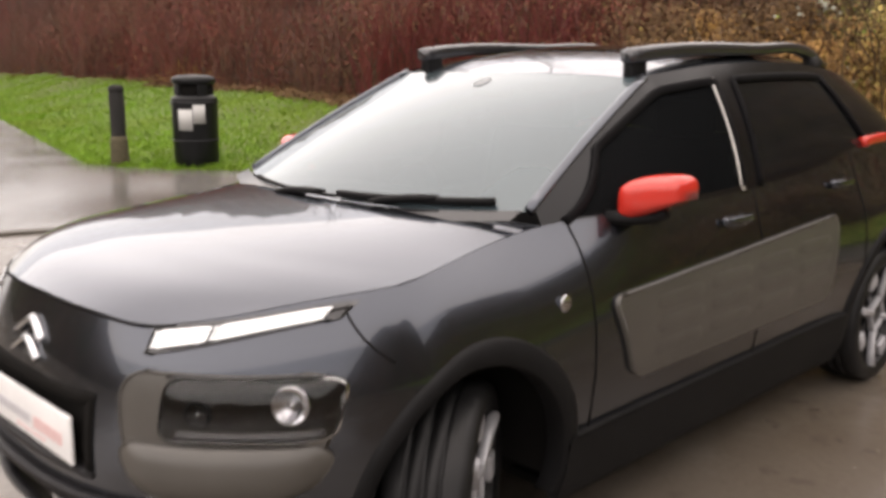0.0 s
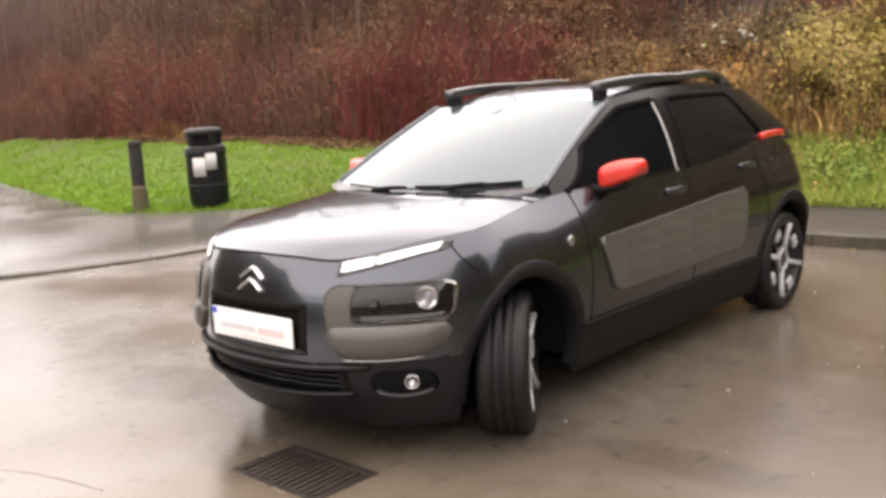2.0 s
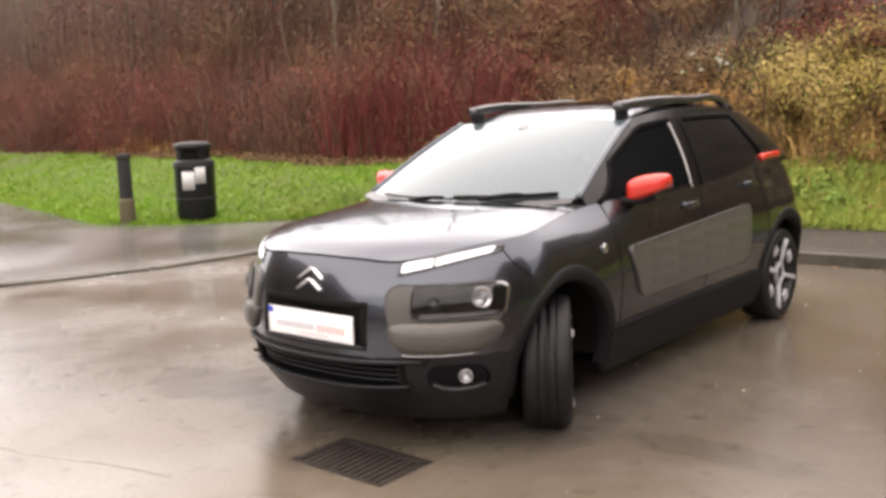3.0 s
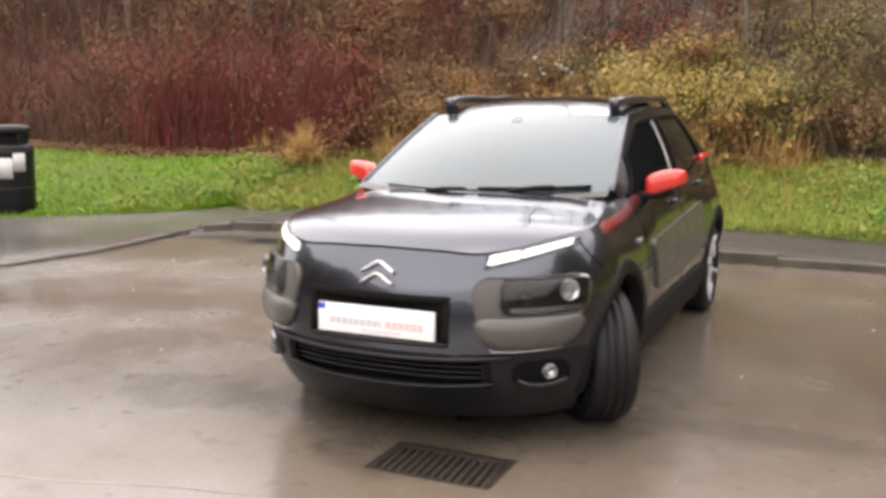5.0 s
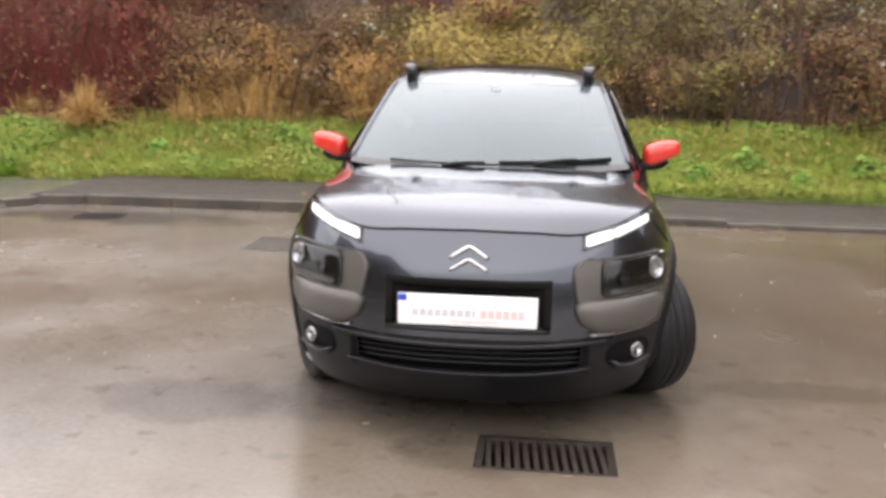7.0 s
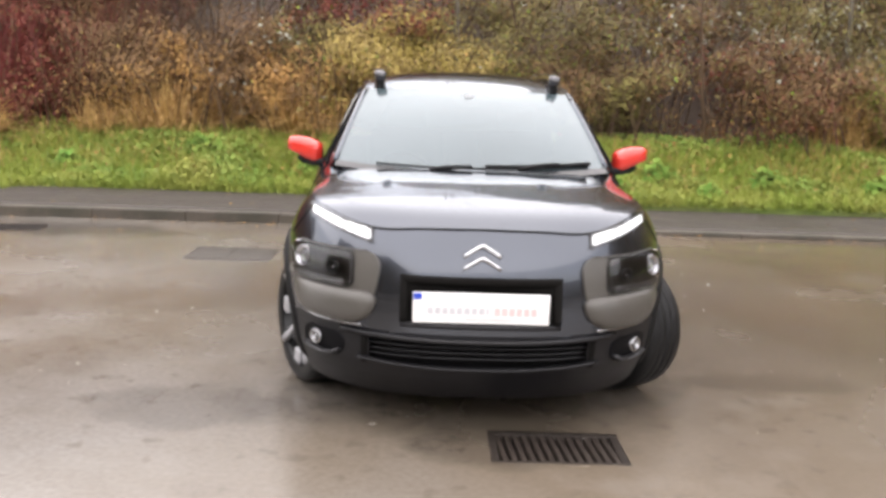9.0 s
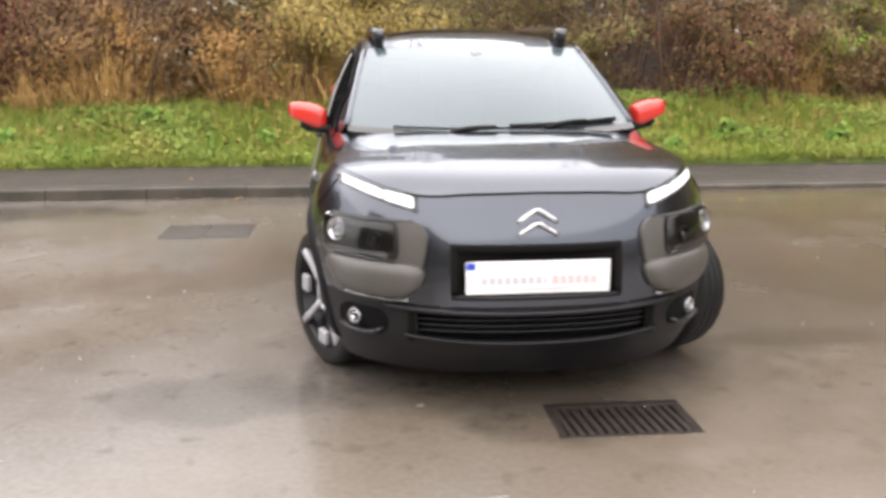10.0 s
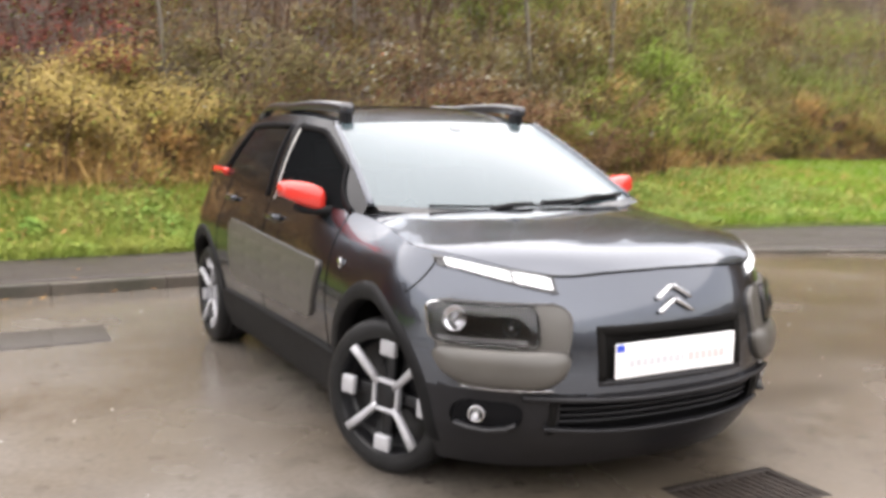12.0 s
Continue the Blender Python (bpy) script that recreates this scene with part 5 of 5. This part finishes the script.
MIX = {  # material: label, where it grows along the bank and how high up
    "red": (LEAF_RED, "dark red twigs and leaves of the thicket",
            lambda x, z: 0.9 * share(x, -60, -40, -6.0, -4.8) * (0.35 + 0.65 * below(z, 2.2, 2.9)) + 1.1 * share(x, -2.4, -1.8, -0.5, 0.2) * above(z, 2.0, 2.4) + 0.25 * share(x, 2.5, 3.5, 5, 6)),
    "brown": (LEAF_BROWN, "brown dead bramble leaves",
              lambda x, z: 0.2 + 0.9 * share(x, -6, -5, -2.8, -2.2) + 0.5 * share(x, -60, -40, -7, -5) * above(z, 2.2, 2.9) + 0.9 * share(x, 1.0, 2.0, 6.0, 7.5) + 0.25 * above(z, 2.2, 2.8)),
    "olive": (LEAF_OLIVE, "olive bramble leaves",
              lambda x, z: 0.05 + 0.45 * share(x, -1, 0, 60, 80) * above(z, 1.6, 2.2) + 0.35 * share(x, 5, 7, 60, 80) + 0.25 * share(x, 0.8, 2.0, 5, 7)),
    "gold": (LEAF_GOLD, "yellow autumn leaves",
             lambda x, z: 0.06 * share(x, -6, -4, 80, 90) + 0.3 * share(x, 8, 10, 60, 80) + 0.9 * share(x, -2.0, -1.3, 0.2, 1.0) * above(z, 0.8, 1.1) * below(z, 1.9, 2.3)),
    "tan": (LEAF_TAN, "dead tan bracken fronds",
            lambda x, z: 0.04 + 1.2 * share(x, -5, -4.4, -3.2, -2.8) * below(z, 1.4, 1.7) + 1.2 * share(x, -2.7, -2.4, -1.2, -0.4) * below(z, 1.5, 1.9) + 0.35 * share(x, 8, 10, 60, 80) + 0.9 * share(x, 15.5, 16.5, 19, 22) * below(z, 2, 2.5) + 0.25 * share(x, -0.5, 0.5, 4, 6) * below(z, 1.2, 1.6)),
    "green": (LEAF_GREEN, "green bramble and ivy leaves",
              lambda x, z: 0.10 * share(x, -3, -1, 6, 8) + 0.95 * share(x, 6.5, 8.5, 60, 80) * above(z, 0.9, 1.3)),
    "pale": (LEAF_PALE, "scattered pale leaf undersides",
             lambda x, z: 0.03 * share(x, -5, -3.5, 60, 80) + 0.05 * share(x, 1, 2, 7, 9) * above(z, 1.8, 2.2)),
}
LATTICE = np.random.RandomState(21).rand(64, 64, 64)


def clot(P, scale):
    """Smooth random density in space, 0 to 1, for whole arrays."""
    Q = P * scale + 400.0
    i = np.floor(Q).astype(int)
    f = Q - i
    f = f * f * (3 - 2 * f)
    v = 0.0
    for a in (0, 1):
        for b in (0, 1):
            for c in (0, 1):
                w = (f[:, 0] if a else 1 - f[:, 0]) * (f[:, 1] if b else 1 - f[:, 1]) * (f[:, 2] if c else 1 - f[:, 2])
                v = v + w * LATTICE[(i[:, 0] + a) % 64, (i[:, 1] + b) % 64, (i[:, 2] + c) % 64]
    return v


clouds = {k: [] for k in MIX}
facing = {k: [] for k in MIX}
for m in range(2050):
    if m < 1350:                                          # small lumps stacked up the bank
        x = -6.3 + 26 * rng.rand() ** 1.2
        deep = 0.15 + 6.5 * rng.rand() ** 1.2
        r, flat = 0.22 + 0.42 * rng.rand() ** 1.3, 0.75
    elif m >= 1650:                                       # broad leafy mounds far along the bank
        x, deep = 8.5 + 26 * rng.rand(), 0.3 + 7 * rng.rand() ** 1.3
        r, flat = 0.7 + 0.7 * rng.rand(), 0.9
    else:                                                 # broad dark mounds among the dogwood
        x = -30 + 24 * rng.rand()
        deep = 0.3 + 7.5 * rng.rand() ** 1.4
        r, flat = 0.5 + 0.8 * rng.rand(), 1.0
    if -5.2 < x < -2.6 and deep > 1.2 and m % 5 < 2:         # dark pockets among the brown brambles
        continue
    if deep > 3.0 and x < 6 and m % 7 < 3:
        continue
    y = float(hedge_at(np.array(x))) + deep
    high = (0.75 + 0.42 * deep) * rng.rand() ** 0.8
    z = float(ground_at(np.array([x]), np.array([y]))[0]) + 0.12 + high
    bias = np.exp([2.6 * noise.noise(Vector((x * 0.5, z * 0.7 + 3.0 * k, deep * 0.2))) for k in range(len(MIX))])
    cnt = int(1900 * r if m < 1350 else 1300 * r)
    d = rng.randn(cnt, 3)
    d /= np.linalg.norm(d, axis=1)[:, None]
    rad = (0.60 + 0.45 * rng.rand(cnt) ** 0.7 + 0.16 * np.sin(4 * d[:, 0] + m) * np.cos(5 * d[:, 2] + 2 * m))[:, None]
    P = np.array((x, y, z)) + d * rad * r * np.array((1.25, 0.95, flat)) + 0.06 * rng.randn(cnt, 3)
    P[:, 2] = np.maximum(P[:, 2], ground_at(P[:, 0], P[:, 1]) + 0.02)
    open_ = 0.62 * clot(P, 1.7) + 0.38 * clot(P, 4.5) > 0.47 + 0.14 * (rng.rand(cnt) - 0.5)
    P, d = P[open_], d[open_]
    cnt = len(P)
    tier = 1.4 + (P[:, 2] - 1.4) * 13 / (P[:, 1] + 3.5)          # height counts less further up the bank
    W = np.maximum(0.0, np.stack([f(P[:, 0], tier) + 0 * tier for _, _, f in MIX.values()], 1) * bias) ** 1.6
    W = np.cumsum(W, 1)
    pick = (rng.rand(cnt)[:, None] * W[:, -1:] > W).sum(1)
    for k, name in enumerate(MIX):
        clouds[name].append(P[pick == k])
        facing[name].append(d[pick == k])
for name, (mat, label, _) in MIX.items():
    C = np.concatenate(clouds[name])
    planted("bramble_leaves" if name != "red" else "thicket_twigs", *sprig_mesh(C, 0.029 if name != "pale" else 0.04, np.concatenate(facing[name])), mat, label, "leaves")


def bank_spots(n, lo, hi, deep, power=1.5):
    x = lo + (hi - lo) * rng.rand(n)
    y = hedge_at(x) + 0.1 + deep * rng.rand(n) ** power
    return x, y, ground_at(x, y) - 0.05


x, y, z = bank_spots(9000, -60, -4.2, 7)
dens = np.array([noise.noise(Vector((float(a) * 0.45, float(b) * 0.45, 2.0))) for a, b in zip(x, y)])
keep = dens > -0.35 + 0.5 * (rng.rand(len(x)) - 0.5)
x, y, z, dens = x[keep], y[keep], z[keep], dens[keep]
planted("dogwood_thicket", *stem_mesh(x, y, z, (1.0 + 0.9 * rng.rand(len(x))) * (1 + 0.6 * dens), 0.008 + 0.010 * rng.rand(len(x)), 0.35, 0.05), STEM_RED, "dense thicket of bare dark red stems", "shrubs")
x, y, z = bank_spots(900, -9.5, -5.8, 2.5)
planted("crimson_dogwood", *stem_mesh(x, y, z, 0.9 + 1.1 * rng.rand(len(x)), 0.006 + 0.006 * rng.rand(len(x)), 0.4, 0.05), STEM_CRIMSON, "bright crimson dogwood stems", "shrubs")
C = []
for _ in range(170):                                      # dark twiggy tops further back
    x = -34 + 30 * rng.rand()
    y = float(hedge_at(np.array(x))) + 4 + 6 * rng.rand()
    z = float(ground_at(np.array([x]), np.array([y]))[0]) + 1.0 + 2.2 * rng.rand()
    C.append(np.array((x, y, z)) + rng.randn(420, 3) * np.array((0.8, 0.7, 0.75)))
planted("thicket_twigs", *leaf_mesh(np.concatenate(C[:70]), 0.04), LEAF_RED, "dark red twiggy tops of the thicket", "shrubs")
planted("thicket_twigs", *leaf_mesh(np.concatenate(C[70:]), 0.04), TWIG_GREY, "grey-brown twiggy tops of the thicket", "shrubs")
n = 3200
x = -70 + 62 * rng.rand(n)
y = hedge_at(x) + 3 + 9 * rng.rand(n)
planted("tall_dogwood", *stem_mesh(x, y, ground_at(x, y) - 0.05, 2.8 + 1.9 * rng.rand(n), 0.012 + 0.014 * rng.rand(n), 0.2, 0.0, 0.04, 5), STEM_GREY, "tall grey-brown stems at the back", "shrubs")
x, y, z = bank_spots(5800, -40, 26, 10)
planted("bramble_thicket", *stem_mesh(x, y, z, 1.2 + 2.2 * rng.rand(len(x)), 0.006 + 0.010 * rng.rand(len(x)), 0.7, 0.45), STEM_BROWN, "tangle of bare brown bramble stems", "shrubs")
x, y, z = bank_spots(820, -70, 36, 14, 0.7)
planted("tall_saplings", *stem_mesh(x, y, z, 2.8 + 2.8 * rng.rand(len(x)), 0.012 + 0.02 * rng.rand(len(x)), 0.15, 0.0, 0.04, 6), STEM_BROWN, "bare grey-brown saplings behind the thicket", "saplings")


# dry grass: single tufts and a drift below the brambles
def tuft(x, y, spread, height, n):
    y += lawn_bay(x)
    t = thing("grass_tuft", "straw-coloured clump of dry drooping grass", "dry grass", "dry grass tufts", at=(x, y, float(ground_at(np.array([x]), np.array([y]))[0]) - 0.03))
    a, r = rng.rand(n) * 2 * np.pi, spread * rng.rand(n) ** 0.7
    planted("straw", *blade_mesh(np.cos(a) * r, np.sin(a) * r * 0.8, np.zeros(n), height * 0.85, 0.006, 1.15, 0.75), STRAW, parent=t)


for x, y, sp, hh, n in ((-5.95, 7.95, 0.13, 0.66, 900), (-7.1, 8.6, 0.25, 0.45, 300), (-3.75, 8.3, 0.5, 0.75, 900), (-3.1, 8.5, 0.35, 0.7, 500), (-2.05, 8.3, 0.32, 0.8, 700), (-4.6, 8.5, 0.4, 0.55, 500),
                        (-1.1, 8.7, 0.45, 0.7, 700), (5.3, 8.4, 0.4, 0.9, 500), (7.6, 9.0, 0.45, 1.1, 600), (12.2, 8.6, 0.5, 0.9, 600), (-0.4, 8.4, 0.4, 0.6, 500), (0.6, 8.9, 0.5, 0.7, 600), (6.4, 9.4, 0.5, 1.0, 600), (9.0, 8.8, 0.4, 0.8, 400), (-16.9, 9.15, 0.45, 0.55, 500), (-16.0, 9.2, 0.4, 0.4, 300)):
    tuft(x, y, sp, hh, n)


# shrubs and slim trees that stand out from the tangle
def shrub(x, y, r, tall, mat, n, label):
    y += lawn_bay(x)
    z = float(ground_at(np.array([x]), np.array([y]))[0]) - 0.05
    t = thing("shrub", label, "shrub", at=(x, y, z))
    k = 26
    zero = np.zeros(k)
    planted("brushwood", *stem_mesh(0.1 * rng.randn(k), 0.1 * rng.randn(k), zero, tall * (0.7 + 0.4 * rng.rand(k)), 0.008 + 0.01 * rng.rand(k), 0.5, 0.1), STEM_BROWN, parent=t)
    C, N = [], []
    for _ in range(22):
        c = rng.randn(3)
        c = c / np.linalg.norm(c) * np.array((r, r * 0.8, tall * 0.42)) * (0.45 + 0.5 * rng.rand()) + np.array((0, 0, tall * 0.58))
        d = rng.randn(n // 22, 3)
        C.append(c + d * np.array((0.18, 0.16, 0.15)) * r * 1.1)
        N.append(0.5 * d)
    planted("foliage", *leaf_mesh(np.concatenate(C), 0.022, np.concatenate(N)), mat, parent=t)


shrub(-1.2, 8.9, 0.75, 1.5, LEAF_GOLD, 8000, "bushy shrub with yellow-green autumn leaves")
shrub(-0.6, 9.6, 0.8, 1.5, LEAF_GOLD, 7000, "bushy shrub with yellow-green autumn leaves")
shrub(-2.0, 9.5, 0.7, 1.4, LEAF_OLIVE, 5000, "bushy olive-green shrub on the bank")
shrub(0.5, 9.0, 0.6, 1.2, LEAF_OLIVE, 4200, "low olive-green shrub on the bank")
shrub(-3.0, 8.9, 0.6, 1.1, LEAF_TAN, 4200, "clump of dead tan bracken")
shrub(-3.9, 9.3, 0.6, 1.2, LEAF_TAN, 4200, "clump of dead tan bracken")
shrub(-2.2, 8.7, 0.45, 0.9, LEAF_TAN, 2600, "clump of dead tan bracken")
shrub(-0.1, 8.7, 0.5, 0.9, LEAF_TAN, 2600, "clump of dead tan bracken")
shrub(-3.5, 8.7, 0.5, 0.85, LEAF_TAN, 3000, "clump of dead tan bracken")
shrub(-4.4, 8.8, 0.4, 0.7, LEAF_BROWN, 2400, "clump of dark brown dead bracken")
shrub(-1.6, 8.8, 0.5, 0.8, LEAF_TAN, 2600, "clump of dead tan bracken")
shrub(2.4, 8.9, 0.6, 1.0, LEAF_OLIVE, 3600, "low olive-green shrub on the bank")
shrub(4.6, 9.1, 0.7, 1.3, LEAF_BROWN, 4200, "low brown-leaved shrub on the bank")
shrub(6.0, 8.9, 0.55, 1.1, LEAF_GREEN, 3600, "low green shrub at the foot of the bank")
shrub(8.0, 9.6, 0.7, 1.6, LEAF_TAN, 3200, "clump of dead tan bracken")
shrub(17.5, 9.2, 1.1, 1.9, LEAF_TAN, 6000, "clump of dead tan bracken")
shrub(9.8, 9.4, 0.9, 2.2, LEAF_GREEN, 9000, "leafy green shrub on the bank")
shrub(11.6, 10.2, 0.9, 2.2, LEAF_OLIVE, 8000, "leafy green shrub on the bank")
shrub(7.0, 8.9, 0.55, 1.0, LEAF_GREEN, 4000, "low green shrub at the foot of the bank")


def tree(x, y, tall, r):
    y += lawn_bay(x)
    z = float(ground_at(np.array([x]), np.array([y]))[0]) - 0.1
    t = thing("tree", "slim bare tree with grey bark on the bank", "tree", "slim trees on the bank", at=(x, y, z))
    one = np.zeros(1)
    planted("trunk", *stem_mesh(one, one, one, np.array([tall]), np.array([r]), 0.06, 0.0, 0.02, 8), BARK, parent=t)
    k = 14
    h = tall * (0.35 + 0.6 * rng.rand(k))
    V, Fc = stem_mesh(one.repeat(k), one.repeat(k), h, 0.8 + 1.2 * rng.rand(k), np.full(k, r * 0.35), 0.7, 0.1, 0.06, 5)
    planted("branchwork", V, Fc, BARK, parent=t)


for x, y, tall, r in ((0.1, 9.6, 5.5, 0.05), (-2.9, 10.8, 6, 0.05), (3.2, 10.5, 6, 0.045), (5.9, 9.8, 5.5, 0.05), (8.6, 10.4, 6, 0.06), (-9.5, 11.5, 7, 0.07), (-13.5, 12.5, 7, 0.08), (-19, 14, 7, 0.08), (12.9, 9.8, 6.5, 0.08)):
    tree(x, y, tall, r)


# fallen leaves in the gutter and on the footway
n = 240
fx = -4.3 + 11 * rng.rand(n)
fy = np.where(rng.rand(n) < 0.55, KERB_Y - 0.02 - 0.25 * rng.rand(n) ** 2, KERB_Y + 0.15 + 1.5 * rng.rand(n))
fx, fy = np.concatenate((fx, -3 + 6 * rng.rand(16))), np.concatenate((fy, 3.6 + 0.9 * rng.rand(16)))
fz = np.where(fy > KERB_Y + 0.1, np.array([path_top(float(q)) for q in fx]), 0.0) + 0.008
V, Fc = leaf_mesh(np.stack((fx, fy, fz), 1), 0.017)
V[:, 2] = np.repeat(fz, 4) + 0.012 * rng.rand(len(V))
planted("fallen_leaves", V, Fc, LEAF_TAN, "fallen brown and tan leaves along the kerb", "leaves")

# grit and pale crumbs scattered over the tarmac
n = 170
gx, gy = -4.6 + 9.5 * rng.rand(n), -2.2 + 6.7 * rng.rand(n)
gs = 0.003 + 0.006 * rng.rand(n) ** 3
corners = np.array(((1, 0, 0), (-0.5, 0.87, 0), (-0.5, -0.87, 0), (0, 0, 0.9)))
V = np.stack((gx, gy, np.full(n, 0.0005)), 1)[:, None] + corners[None] * gs[:, None, None]
base = np.arange(n)[:, None] * 4
Fc = np.concatenate((base + [0, 1, 3], base + [1, 2, 3], base + [2, 0, 3]))
planted("road_grit", V.reshape(-1, 3), Fc, GRIT, "pale grit scattered on the wet road", "grit")

# brown leaf litter between the lawn and the thicket
n = 16000
qx = -22 + 17 * rng.rand(n)
qy = hedge_at(qx) - 0.55 * share(qx, -22, -15, -7, -5) + 1.3 * rng.rand(n)
V, Fc = leaf_mesh(np.stack((qx, qy, ground_at(qx, qy) + 0.03 + 0.03 * rng.rand(n)), 1), 0.03)
planted("leaf_litter", V, Fc, LEAF_BROWN, "brown leaf litter at the foot of the thicket", "leaves")


n = 1500
qx = -6.5 + 18 * rng.rand(n)
qy = verge_at(qx) + 0.1 + rng.rand(n) ** 0.8 * (hedge_at(qx) + 0.2 - verge_at(qx))
planted("leaf_litter", *leaf_mesh(np.stack((qx, qy, ground_at(qx, qy) + 0.05 + 0.14 * rng.rand(n)), 1), 0.021), LEAF_TAN, "brown and yellow fallen leaves in the verge", "leaves")


# broad-leaved weeds standing in the verge
def weed_clump(x, y, r, tall, n):
    t = thing("weed_clump", "clump of broad green and yellowing weed leaves", "weeds", "weed clumps in the verge", at=(x, y, float(ground_at(np.array([x]), np.array([y]))[0]) - 0.02))
    d = rng.randn(n, 3)
    d /= np.linalg.norm(d, axis=1)[:, None]
    d[:, 2] = np.abs(d[:, 2])
    C = d * np.array((r, r * 0.8, tall)) * (0.55 + 0.45 * rng.rand(n))[:, None] + np.array((0, 0, 0.03))
    planted("leaves", *leaf_mesh(C, 0.042, 0.7 * d), WEED_DARK, parent=t)


for x, y, r, tall, n in ((2.0, 6.75, 0.22, 0.26, 150), (2.6, 7.15, 0.25, 0.32, 170), (3.1, 6.7, 0.2, 0.22, 130), (3.9, 7.1, 0.25, 0.3, 160), (5.2, 6.9, 0.22, 0.24, 130), (-4.6, 7.2, 0.22, 0.24, 130), (-3.0, 7.4, 0.25, 0.28, 150), (-1.7, 7.0, 0.2, 0.22, 120)):
    weed_clump(x, y, r, tall, n)
